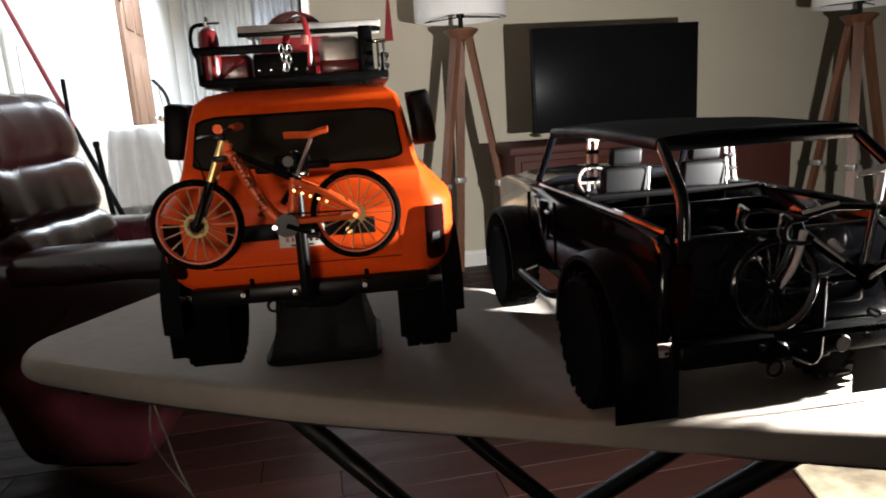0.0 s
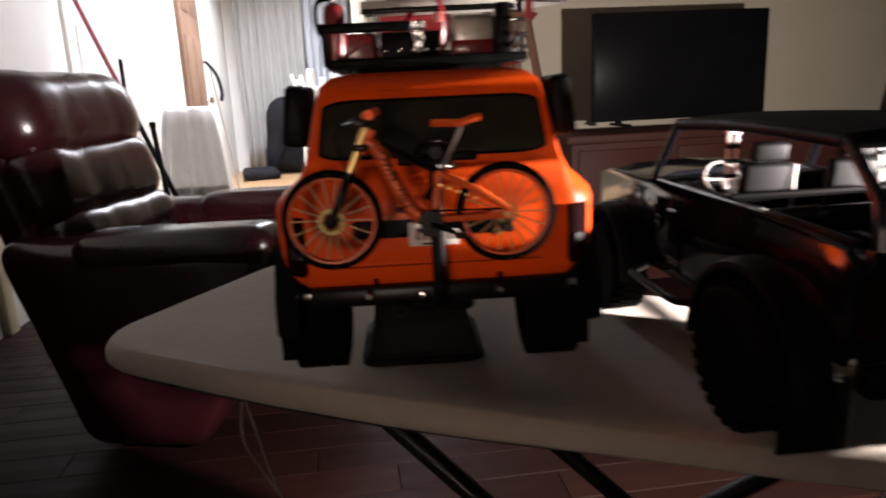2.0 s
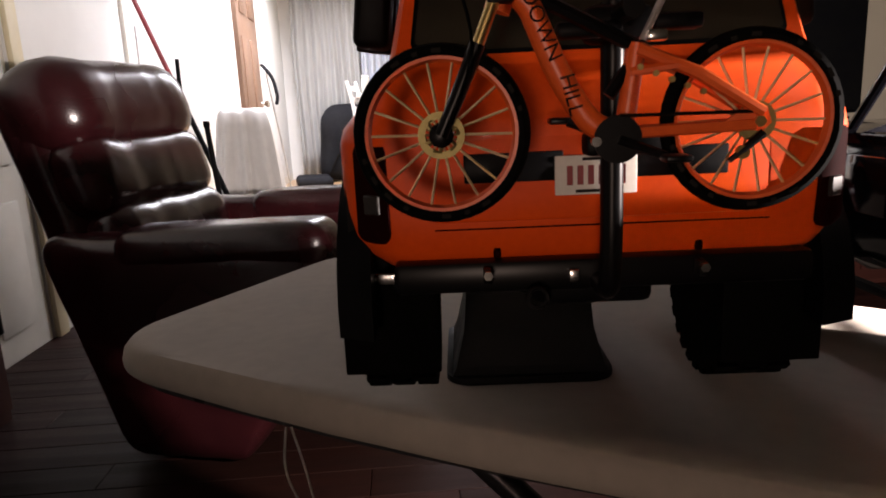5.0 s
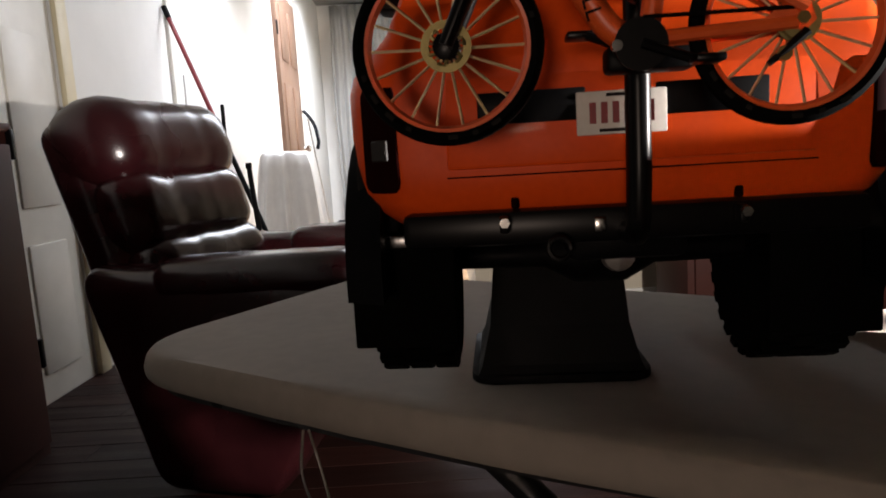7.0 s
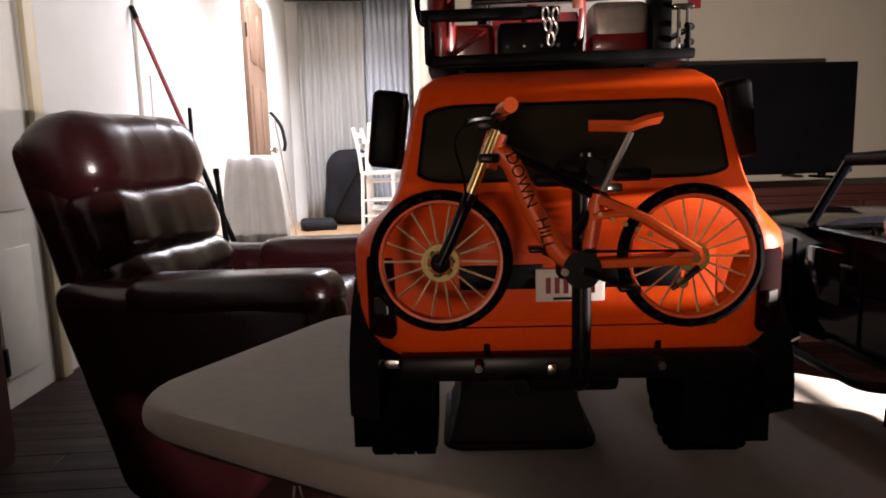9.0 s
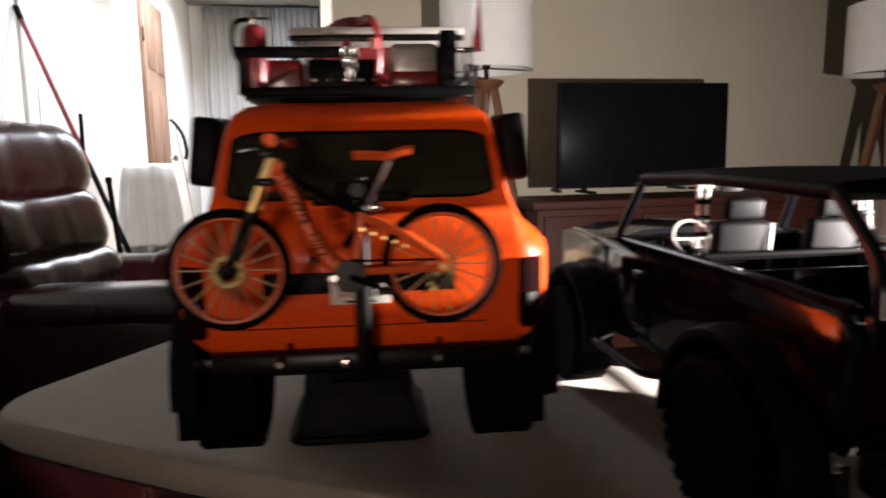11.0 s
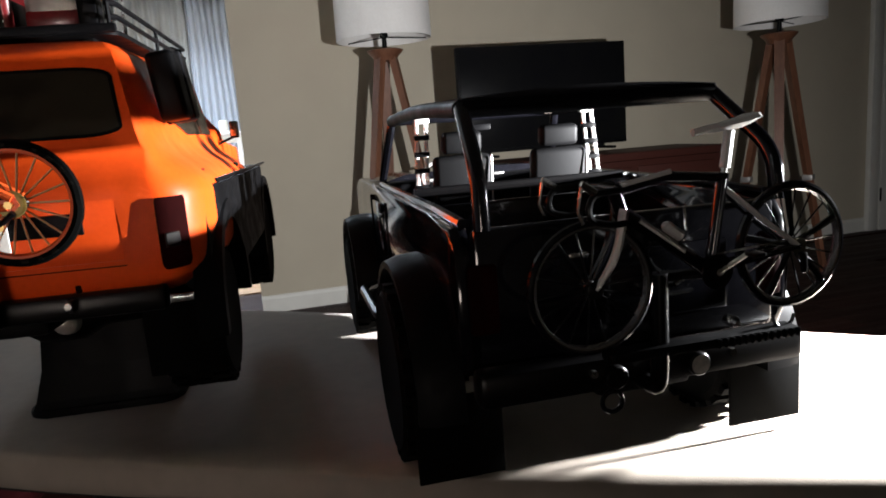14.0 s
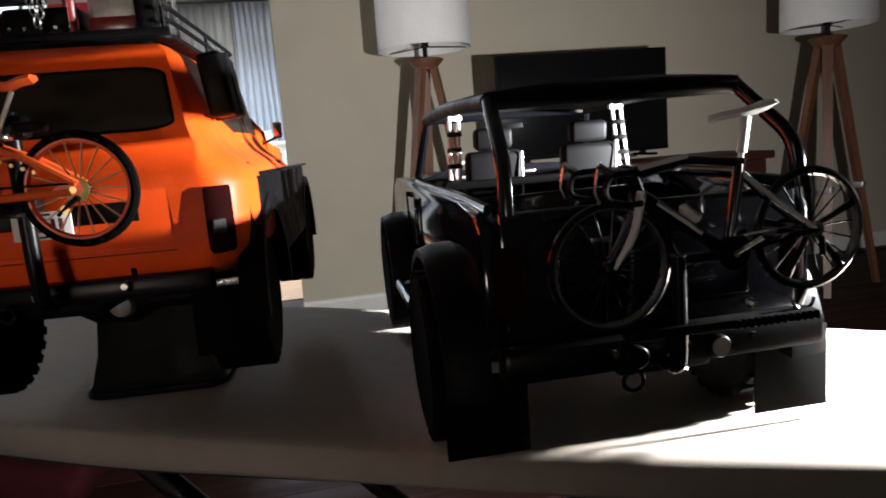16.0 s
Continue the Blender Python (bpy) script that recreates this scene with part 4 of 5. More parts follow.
part("can", box(0, 0, 0.011, 0.03, 0.02, 0.022, 0.004, 3), RED, jc)
part("rib", tube([(-0.009, -0.0105, 0.005), (0.009, -0.0105, 0.017)], 0.0013, 6), RED, jc)
part("cap", lathe([(0.003, 0.021), (0.003, 0.026)], 10, "z", (0.008, 0, 0)), SATIN, jc)
bx = on_roof("tool_box", -0.004, -0.022, 0.2465, "low black model tool box on the roof rack", "tool box")
part("case", box(0, 0, 0.011, 0.05, 0.026, 0.022, 0.003), PLASTIC, bx)
for i in range(5):
    part("rivet", lathe([(0.0011, 0), (0.0011, -0.0012)], 8, "y", (-0.02 + 0.01 * i, -0.013, 0.008)), STEEL, bx)
wn = on_roof("chain_shackle", 0.0, -0.047, 0.262, "bright steel model chain with hooks on the rail", "chain")
for i, (dx, dz) in enumerate(((-0.003, 0.008), (0.003, 0.008), (-0.0015, 0.002), (0.002, 0.0), (0.0, -0.006))):
    part("link", tube([(dx + 0.0018 * math.cos(a), (0.0012 if i % 2 else -0.0012), dz + 0.0038 * math.sin(a)) for a in [math.tau * k / 12 for k in range(12)]], 0.0008, 6, closed=True), STEEL, wn)
ky = on_roof("gas_can", 0.037, -0.02, 0.2465, "silver and brown model fuel canister on the rack", "fuel can")
part("can", box(0, 0, 0.0165, 0.034, 0.022, 0.033, 0.005, 3), SILVER, ky)
part("band", box(0, -0.0005, 0.0085, 0.0345, 0.023, 0.014, 0.004), RED, ky)
mb = on_roof("rack_mount_box", 0.0655, -0.03, 0.2465, "black model mounting bracket with pillars", "bracket")
part("block", box(-0.006, 0, 0.02, 0.012, 0.016, 0.04, 0.002), PLASTIC, mb)
for dx in (0.004, 0.009):
    part("pillar", tube([(dx, -0.006, 0), (dx, -0.006, 0.026)], 0.0012, 8), STEEL, mb)
part("pillar_head", box(0.006, -0.006, 0.027, 0.012, 0.006, 0.003, 0.001), STEEL, mb)
tr = on_roof("warning_triangle", 0.079, -0.03, 0.2735, "small dark red model triangle plate standing upright", "triangle plate")
part("plate", slab([(-0.003, 0.0), (0.0045, 0.0), (0.003, 0.036), (0.0008, 0.034)], -0.0015, 0.0015, plane="xz"), RED, tr, "", False)
gb = on_roof("sand_ladder", 0.018, 0.02, 0.2915, "pale grey model recovery board laid across the roof load", "recovery board")
part("board", box(0, 0, 0, 0.124, 0.05, 0.007, 0.002), BOARDGREY, gb)
part("board_edge", box(0, -0.0245, -0.0045, 0.124, 0.003, 0.004, 0.001), SATIN, gb)
for x in (-0.05, 0.05):
    part("peg", tube([(x, -0.015, -0.0465), (x, -0.015, -0.003)], 0.0016, 8), STEEL, gb)
    part("peg", tube([(x, 0.02, -0.0445), (x, 0.02, -0.003)], 0.0016, 8), STEEL, gb)
sh = on_roof("red_hoop", 0.0, 0.05, 0.2465, "dark red model spare hoop standing behind the board", "hoop")
part("disc", lathe([(0.031, -0.003), (0.033, -0.001), (0.033, 0.001), (0.031, 0.003)], 32, "y", (0, 0, 0.033)), RED, sh)
hb = on_roof("strap_hoop", 0.012, -0.014, 0.2465, "dark red webbing strap looped over the load", "strap")
part("webbing", tube(bend([(0.006, -0.02, 0.0), (0.008, -0.026, 0.03), (0.004, -0.02, 0.0505), (-0.012, 0.02, 0.0515), (-0.02, 0.04, 0.03)], 0.014, 5), 0.0032, 8, flat=0.4), RED, hb)
part("buckle", box(0.004, -0.0285, 0.0305, 0.006, 0.002, 0.0075, 0.0008), mat("coral_tag", (0.75, 0.25, 0.2), 0.5, dark=(0.65, 0.2, 0.16), scale=300), hb)

mountain_bike(pose(-0.0350, 0.4925, 0.8805, 0, 1.0, -5.6))

# black truck
BT = pose(0.398, 0.512, BOARD_Z, 0, 0, -2)
REAR_AXLE = 0.018
bt = thing("black_model_truck", BT, "glossy black model open-bed truck with a flat roof on roll bars", "model truck")
for s in (-1, 1):
    def side_outline():
        o = [(-0.076, 0.155), (-0.078, 0.1), (-0.072, 0.086), (-0.067, 0.086)]
        o += [(REAR_AXLE + 0.073 * math.cos(radians(a)), 0.058 + 0.073 * math.sin(radians(a))) for a in range(154, 25, -12)]
        o += [(REAR_AXLE + 0.074, 0.078), (0.262, 0.078)]
        o += [(0.335 + 0.068 * math.cos(radians(a)), 0.056 + 0.068 * math.sin(radians(a))) for a in range(154, 35, -12)]
        o += [(0.402, 0.1), (0.408, 0.13), (0.404, 0.166), (0.36, 0.174), (0.25, 0.1765), (0.24, 0.172), (-0.02, 0.1705), (-0.066, 0.168)]
        return o
    bm = slab(side_outline(), s * 0.093, s * 0.1045, bevel=0.0035, plane="yz")
    sd = part("side_panel", bm, BLACK, bt, "glossy black body side")
    part("bed_rail", tube(bend([(s * 0.096, -0.068, 0.1695), (s * 0.096, 0.0, 0.172), (s * 0.096, 0.235, 0.1735)], 0.01), 0.0032, 8), BLACK, sd)
    part("window_shield", box(s * 0.1055, 0.215, 0.138, 0.002, 0.052, 0.044, 0.006), BLACK, sd)
    part("door_seam", box(s * 0.1052, 0.165, 0.125, 0.0014, 0.0012, 0.075), RUBBER, sd)
    part("door_seam", box(s * 0.1052, 0.262, 0.128, 0.0014, 0.0012, 0.07), RUBBER, sd)
    part("door_handle", tube([(s * 0.1075, 0.172, 0.15), (s * 0.1075, 0.187, 0.15)], 0.0017, 6), SATIN, sd)
    for y, grow in ((REAR_AXLE, 0.005), (0.335, 0.0)):
        part("fender_flare", loft([[(s * xx, y + (rr_ + grow) * math.cos(radians(a)), 0.056 + (rr_ + grow) * math.sin(radians(a))) for xx, rr_ in ((0.1, 0.067), (0.1, 0.080), (0.118, 0.079), (0.128, 0.0755), (0.128, 0.071), (0.117, 0.0675))] for a in range(-2, 183, 8)]), PLASTIC, bt, "black fender flare")
        wheel(bt, s * (0.112 if y < 0.1 else 0.108), y, 0.061 if y < 0.1 else 0.056, 0.043, s)
    part("rock_slider", tube(bend([(s * 0.1, 0.115, 0.072), (s * 0.124, 0.13, 0.07), (s * 0.124, 0.245, 0.07), (s * 0.1, 0.26, 0.072)], 0.012), 0.0042, 8), SATIN, bt)
    fp = part("mud_flap", box(s * 0.107 + 0.0055, -0.0485, 0.0385, 0.055, 0.0025, 0.058, 0.0012), RUBBER, bt, "black rubber mud flap")
    part("flap_bracket", box(s * 0.108 + 0.0055, -0.0505, 0.0685, 0.036, 0.003, 0.007, 0.001), SILVER, fp)
    part("flap_screw", lathe([(0.0018, 0), (0.0018, -0.002)], 8, "y", (s * 0.093 + 0.0055, -0.0515, 0.0685)), STEEL, fp)
    tl = part("tail_light", box(s * 0.0895, -0.0785, 0.128, 0.017, 0.006, 0.04, 0.003), LENS, bt, "dark red tail light")
    # roll bars: rear post, roof rail, windshield post
    part("rear_post", tube(bend([(s * 0.092 + 0.004, -0.078, 0.166), (s * 0.0915 + 0.004, -0.076, 0.195), (s * 0.083, -0.034, 0.2325)], 0.03, 6), 0.0048, 10), BLACK, bt, "glossy black roll bar post")
    part("windshield_post", tube([(s * 0.083, 0.222, 0.2335), (s * 0.092, 0.262, 0.172)], 0.0042, 8), BLACK, bt)
    part("roof_rail", tube(bend([(s * 0.083, -0.034, 0.2325), (s * 0.083, 0.1, 0.2375), (s * 0.083, 0.222, 0.2335)], 0.05), 0.0055, 10), PLASTIC, bt)
    # ladder bracket behind the seat; torch glare on its steel put in as white
    ld = part("ladder_bracket", tube([(s * 0.0815, 0.125, 0.172), (s * 0.078, 0.13, 0.233)], 0.0017, 6), WHITE, bt, "steel ladder bracket, torch glare put in as white")
    part("ladder_bar", tube([(s * 0.0735, 0.125, 0.172), (s * 0.07, 0.13, 0.233)], 0.0017, 6), WHITE, ld)
    for k in range(5):
        part("ladder_block", box(s * (0.0775 - 0.001 * k), 0.126 + 0.001 * k, 0.176 + 0.0135 * k, 0.0125, 0.005, 0.0042, 0.0008), PLASTIC if k < 4 else WHITE, ld)
    seat = part("seat", box(s * 0.043, 0.15, 0.14, 0.052, 0.05, 0.018, 0.006, 3), SEATGREY, bt, "grey vinyl seat")
    part("seat_back", box(s * 0.043, 0.127, 0.173, 0.05, 0.012, 0.055, 0.005, 3, Matrix.Rotation(radians(8), 3, "X")), SEATGREY, seat)
    part("headrest", box(s * 0.043, 0.122, 0.2105, 0.034, 0.011, 0.018, 0.004, 3, Matrix.Rotation(radians(8), 3, "X")), SEATGREY, seat)
    part("seat_piping", tube([(s * 0.043 + 0.024, 0.1205, 0.15), (s * 0.043 + 0.024, 0.117, 0.198)], 0.0008, 5), SILVER, seat)
tgt = part("tailgate", box(0, -0.0745, 0.128, 0.187, 0.009, 0.078, 0.003), BLACK, bt, "glossy black tailgate")
part("tailgate_panel", box(0, -0.0795, 0.126, 0.12, 0.002, 0.042, 0.004), BLACK, tgt)
part("tailgate_handle", box(-0.034, -0.0805, 0.147, 0.012, 0.003, 0.004, 0.001), STEEL, tgt)
part("bed_floor", box(0, 0.03, 0.098, 0.186, 0.2, 0.005, 0.001), PLASTIC, bt)
for k in range(7):
    part("bed_rib", box(-0.072 + 0.024 * k, 0.03, 0.1015, 0.006, 0.19, 0.0025, 0.001), PLASTIC, bt)
part("bed_front_wall", box(0, 0.094, 0.13, 0.186, 0.006, 0.066, 0.002), BLACK, bt)
part("cross_bar", tube([(-0.09, 0.1, 0.174), (0.09, 0.1, 0.174)], 0.0035, 8), SATIN, bt)
part("cab_floor", box(0, 0.17, 0.098, 0.186, 0.15, 0.005), PLASTIC, bt)
ds = part("dashboard", box(0, 0.238, 0.158, 0.184, 0.03, 0.034, 0.006, 3), PLASTIC, bt)
part("gauge_cluster", box(-0.043, 0.2215, 0.169, 0.034, 0.006, 0.014, 0.003), SATIN, ds)
part("dash_trim", box(0.008, 0.2225, 0.1755, 0.034, 0.004, 0.0035, 0.001), STEEL, ds)
sw = part("steering_wheel", tube(arc(0, 0, 0, 0.0185, 0, 352, 26), 0.0018, 6, closed=True), SILVER, bt, "pale steering wheel")
sw.matrix_local = pose(-0.043, 0.203, 0.176, -28, 0, 0)
part("wheel_spoke", tube([(-0.0175, 0, 0), (0, 0.002, 0), (0.0175, 0, 0)], 0.0014, 6), SILVER, sw)
part("wheel_spoke", tube([(0, 0.002, 0), (0, 0, -0.0175)], 0.0014, 6), SILVER, sw)
part("hood", loft([[(x * k, y, z) for x, z in ((-0.094, 0.16), (-0.092, 0.174 - d), (-0.07, 0.1805 - d), (0, 0.183 - d), (0.07, 0.1805 - d), (0.092, 0.174 - d), (0.094, 0.16))] for y, k, d in ((0.25, 1.0, 0.0), (0.3, 0.995, 0.001), (0.38, 0.98, 0.004), (0.403, 0.965, 0.009))]), BLACK, bt)
part("grille", box(0, 0.4065, 0.135, 0.18, 0.008, 0.056, 0.003), PLASTIC, bt)
part("windshield_frame", tube([(-0.083, 0.222, 0.2335), (0.083, 0.222, 0.2335)], 0.0045, 8), BLACK, bt)
part("rear_bar", tube([(-0.083, -0.034, 0.2325), (0.083, -0.034, 0.2325)], 0.0058, 10), PLASTIC, bt)
part("roof", loft([[(x, y, 0.2345 + 0.004 * (1 - (x / 0.085) ** 2) + 0.003 * math.sin(math.pi * (y + 0.034) / 0.256) + t) for x, t in [(0.085 * (i / 5 - 1), 0.0035) for i in range(11)] + [(0.085 * (1 - i / 5), -0.0025) for i in range(11)]] for y in [-0.036 + 0.02588 * j for j in range(11)]]), BAG, bt, "flat black fabric roof")
part("interior_mirror", box(0, 0.21, 0.222, 0.022, 0.003, 0.006, 0.001), PLASTIC, bt)
chb = part("chassis", box(0, 0.16, 0.077, 0.06, 0.5, 0.024, 0.004), PLASTIC, bt)
for y in (REAR_AXLE, 0.335):
    part("axle", tube([(-0.1, y, 0.056), (-0.03, y, 0.056), (-0.014, y, 0.056), (0.014, y, 0.056), (0.03, y, 0.056), (0.1, y, 0.056)], [0.007, 0.008, 0.018, 0.018, 0.008, 0.007], 14), PLASTIC, chb)
# unseen block added under the chassis to keep torch light off the board
part("underside_light_block", box(0, 0.125, 0.055, 0.11, 0.15, 0.05, 0.012), PLASTIC, chb)
part("tub_underside", box(0, 0.16, 0.0895, 0.186, 0.46, 0.01, 0.003), PLASTIC, chb)
bb2 = part("rear_bumper", box(0, -0.0885, 0.0815, 0.2, 0.018, 0.02, 0.004), SATIN, bt, "black steel rear bumper")
for x, mm in ((-0.023, SATIN), (0.028, LENS_CLEAR)):
    bz = part("bumper_lamp", lathe([(0.0068, 0), (0.0068, -0.0035), (0.006, -0.0045)], 20, "y", (x, -0.0975, 0.0805)), SATIN, bb2)
    part("lamp_lens", lathe([(0.0059, -0.0035), (0.0056, -0.0047), (0.001, -0.0052)], 20, "y", (x, -0.0975, 0.0805)), mm, bz, "round beige lens" if mm is LENS_CLEAR else "")
part("tow_ring", tube(arc(-0.026, -0.1, 0.067, 0.006, 0, 352, 18), 0.0015, 6, closed=True), SATIN, bb2)
for x in (-0.036, 0.008, 0.05):
    part("bumper_bolt", lathe([(0.0023, 0), (0.0023, -0.003)], 6, "y", (x, -0.0975, 0.084)), STEEL, bb2)
rk2 = part("bike_rack", tube(bend([(-0.006, -0.09, 0.076), (-0.006, -0.114, 0.076), (-0.006, -0.116, 0.09), (-0.006, -0.116, 0.14)], 0.008), 0.0048, 10), SATIN, bt, "black hitch bike rack")
tray = part("rack_tray", box(0.018, -0.118, 0.1, 0.112, 0.012, 0.006, 0.002), PLASTIC, rk2)
for k in range(13):
    part("tray_ridge", box(0.024 + 0.004 * k, -0.1245, 0.1, 0.002, 0.002, 0.005, 0.0005), SATIN, tray)
part("wheel_strap", tube(arc(0.068, -0.118, 0.108, 0.0065, 180, 360, 10), 0.001, 6), STEEL, tray)
part("rack_knob", lathe([(0.003, 0), (0.0034, -0.006), (0.0015, -0.009)], 12, "y", (0.03, -0.122, 0.112)), STEEL, rk2)
part("rack_brace", tube([(-0.006, -0.116, 0.138), (0.03, -0.118, 0.137)], 0.003, 8), SATIN, rk2)
road_bike(pose(0.3445, 0.3865, 0.820, 0, -4.0, 0.0))

# ---- furniture ----
def tripod_lamp(m, shade_z, shade_w, shade_h):
    """A tripod floor lamp: three square wooden legs under a cap, with a drum shade."""
    t = thing("floor_lamp", m, "tripod floor lamp with walnut legs and a white drum shade, unlit", "floor lamp", "tripod floor lamps")
    top = shade_z - 0.05
    for k in range(3):
        a = radians(k * 120 + 80)
        foot = Vector((0.27 * math.cos(a), 0.27 * math.sin(a), 0.0))
        head = Vector((0.035 * math.cos(a), 0.035 * math.sin(a), top - 0.02))
        d = (head - foot).normalized()
        side = d.cross(Vector((0, 0, 1))).normalized()
        out = side.cross(d)
        rings = []
        for p, w in ((foot, 0.016), (foot.lerp(head, 0.5), 0.021), (head, 0.024)):
            rings.append([p + side * w * sx + out * w * 0.7 * sy for sx, sy in ((-1, -1), (1, -1), (1, 1), (-1, 1))])
        part("leg", loft(rings), WALNUT, t)
        part("collar", box(*foot.lerp(head, 0.42), 0.05, 0.05, 0.03, 0.004), SILVER, t, "brushed metal collar")
    part("cap", lathe([(0.05, top - 0.05), (0.062, top - 0.03), (0.085, top - 0.008), (0.088, top), (0.07, top + 0.006)], 20), WALNUT, t)
    part("stem", lathe([(0.012, top), (0.012, top + 0.09)], 10), SATIN, t)
    part("socket", lathe([(0.02, top + 0.06), (0.02, top + 0.12)], 12), PLASTIC, t)
    w = shade_w / 2
    part("shade", lathe([(w, shade_z), (w * 0.98, shade_z + shade_h), (w * 0.98 - 0.004, shade_z + shade_h), (w - 0.004, shade_z)], 40, closed=True), SHADE, t)
    ring = part("shade_ring", tube([(0.004 + (w - 0.006), 0, shade_z + 0.01), (0, 0, shade_z + 0.012)], 0.003, 6), SATIN, t)
    for k in (1, 2):
        again(ring, pose(0, 0, 0, 0, 0, 120 * k), t)
    return t


tripod_lamp(pose(0.845, 3.4, 0, 0, 0, 12), 1.36, 0.46, 0.33)
tripod_lamp(pose(2.80, 3.02, 0, 0, 0, 30), 1.31, 0.43, 0.33)

tv = thing("television", pose(1.55, 3.12, 0.785, 0, 0, 0), "black flat-screen television on the console, switched off", "television")
part("housing", box(0, 0.02, 0.245, 0.866, 0.035, 0.49, 0.006), PLASTIC, tv)
part("screen", box(0, -0.0005, 0.25, 0.846, 0.008, 0.466, 0.001), SCREEN, tv, "black glass screen")
for sx in (-0.3, 0.3):
    part("foot", box(sx, 0.0, -0.016, 0.03, 0.2, 0.012, 0.004), PLASTIC, tv)
    part("foot_neck", box(sx, 0.02, 0.0, 0.024, 0.03, 0.03, 0.003), PLASTIC, tv)

console = thing("tv_console", pose(1.75, 3.28, 0), "dark cherry wood television console", "console")
part("top", box(0, 0, 0.712, 1.56, 0.46, 0.04, 0.008), CHERRY, console)
part("carcass", box(0, 0.01, 0.36, 1.5, 0.42, 0.66, 0.004), CHERRY, console)
for i in range(3):
    d = part("door", box(-0.49 + 0.49 * i, -0.206, 0.37, 0.46, 0.018, 0.58, 0.006), CHERRY, console)
    part("knob", lathe([(0.006, 0), (0.006, -0.012), (0.013, -0.018), (0.011, -0.026)], 12, "y", (-0.31 + 0.49 * i, -0.214, 0.4)), SATIN, d)
part("plinth", box(0, 0.02, 0.02, 1.46, 0.38, 0.04), CHERRY, console)


def recliner(m):
    """A padded leather recliner facing +x; the back carries three rolls."""
    r = thing("recliner", m, "oxblood leather recliner armchair with a rolled cushioned back", "armchair")

    def pad(name, cx, cy, cz, sx, sy, sz, turn=0.0, bev=0.07, wr=0.008, rake=0.0):
        bm = box(0, 0, 0, sx, sy, sz, bev, 5)
        bmesh.ops.subdivide_edges(bm, edges=[e for e in bm.edges if e.calc_length() > 0.12], cuts=15 if wr > 0.01 else 5, use_grid_fill=True)
        bm.normal_update()
        for v in bm.verts:
            fine = noise.noise((v.co.x * 9 + cx * 7, v.co.y * 9, v.co.z * 9 + cz * 5)) + 0.4 * noise.noise((v.co.y * 15 + cz * 9, v.co.z * 22, v.co.x * 15))
            dent = sum(math.exp(-(((v.co.y - y0) / 0.016) ** 2)) for y0 in (-0.11, 0.11)) if wr > 0.01 else 0
            v.co += v.normal * (wr * 0.45 * fine - 0.0032 * dent)
        for v in bm.verts:
            v.co = Matrix.Rotation(radians(turn), 3, "Y") @ v.co + Vector((cx, cy, cz))
            if rake and v.co.x < 0.1:
                v.co.x += rake * (0.1 - v.co.x) * (0.62 - v.co.z)
            elif rake and v.co.z < 0.42:
                v.co.x -= 1.9 * (v.co.x - 0.1) * (0.42 - v.co.z)
        return part(name, bm, LEATHER, r)

    pad("base", -0.06, 0, 0.185, 0.58, 0.62, 0.37, 0, 0.04, rake=0.75)
    pad("seat_cushion", 0.06, 0, 0.43, 0.62, 0.54, 0.18, -3, 0.08)
    pad("footrest", 0.39, 0, 0.345, 0.13, 0.54, 0.23, 0, 0.06)
    for s in (-1, 1):
        pad("armrest", 0.05, s * 0.375, 0.31, 0.78, 0.18, 0.6, 0, 0.075, rake=0.75)
        pad("arm_pad", 0.16, s * 0.375, 0.575, 0.54, 0.185, 0.12, -2, 0.058)
    pad("back_frame", -0.36, 0, 0.66, 0.14, 0.64, 0.72, -16, 0.06)
    pad("lumbar_roll", -0.235, 0, 0.565, 0.17, 0.60, 0.2, -14, 0.085, 0.014)
    pad("middle_roll", -0.30, 0, 0.735, 0.18, 0.63, 0.25, -16, 0.09, 0.014)
    pad("head_roll", -0.375, 0, 0.925, 0.25, 0.67, 0.28, -16, 0.115, 0.011)
    return r


recliner(pose(-0.565, 2.3, 0, 0, 0, -15) @ Matrix.Diagonal((1.06, 0.97, 1.01, 1)))

rug = thing("rug", pose(1.62, 1.18, 0, 0, 0, -17), "beige and brown patterned area rug on the wooden floor", "rug")
part("woven_top", box(0.26, 0.0, 0.009, 1.5, 0.9, 0.014, 0.004), CARPET, rug)

def curtain(name, x0, x1, y, z0, z1, material, label, waves):
    bm = bmesh.new()
    n = waves * 10
    rows = []
    for j in range(9):
        z = z0 + (z1 - z0) * j / 8
        row = []
        for i in range(n + 1):
            u = i / n
            amp = 0.035 * (1 - 0.35 * j / 8)
            row.append(bm.verts.new((x0 + (x1 - x0) * u + 0.01 * math.sin(7 * u + j), y + amp * math.sin(u * waves * math.tau) + 0.014 * noise.noise((u * 11, j * 0.35, 3)), z)))
        rows.append(row)
    for a, b in zip(rows, rows[1:]):
        for i in range(n):
            bm.faces.new((a[i], a[i + 1], b[i + 1], b[i]))
    ob = tagged(part(name, bm, material), label, "curtain")
    s = ob.modifiers.new("thick", "SOLIDIFY")
    s.thickness = 0.004
    return ob


curtain("curtain", -1.4, -0.52, 9.52, 0.02, 2.95, CURTAIN, "grey curtain hanging in soft folds on the back wall", 8)
curtain("curtain", -0.5, 0.08, 9.48, 0.02, 2.95, CURTAIN_PALE, "pale bluish curtain hanging in soft folds", 7)

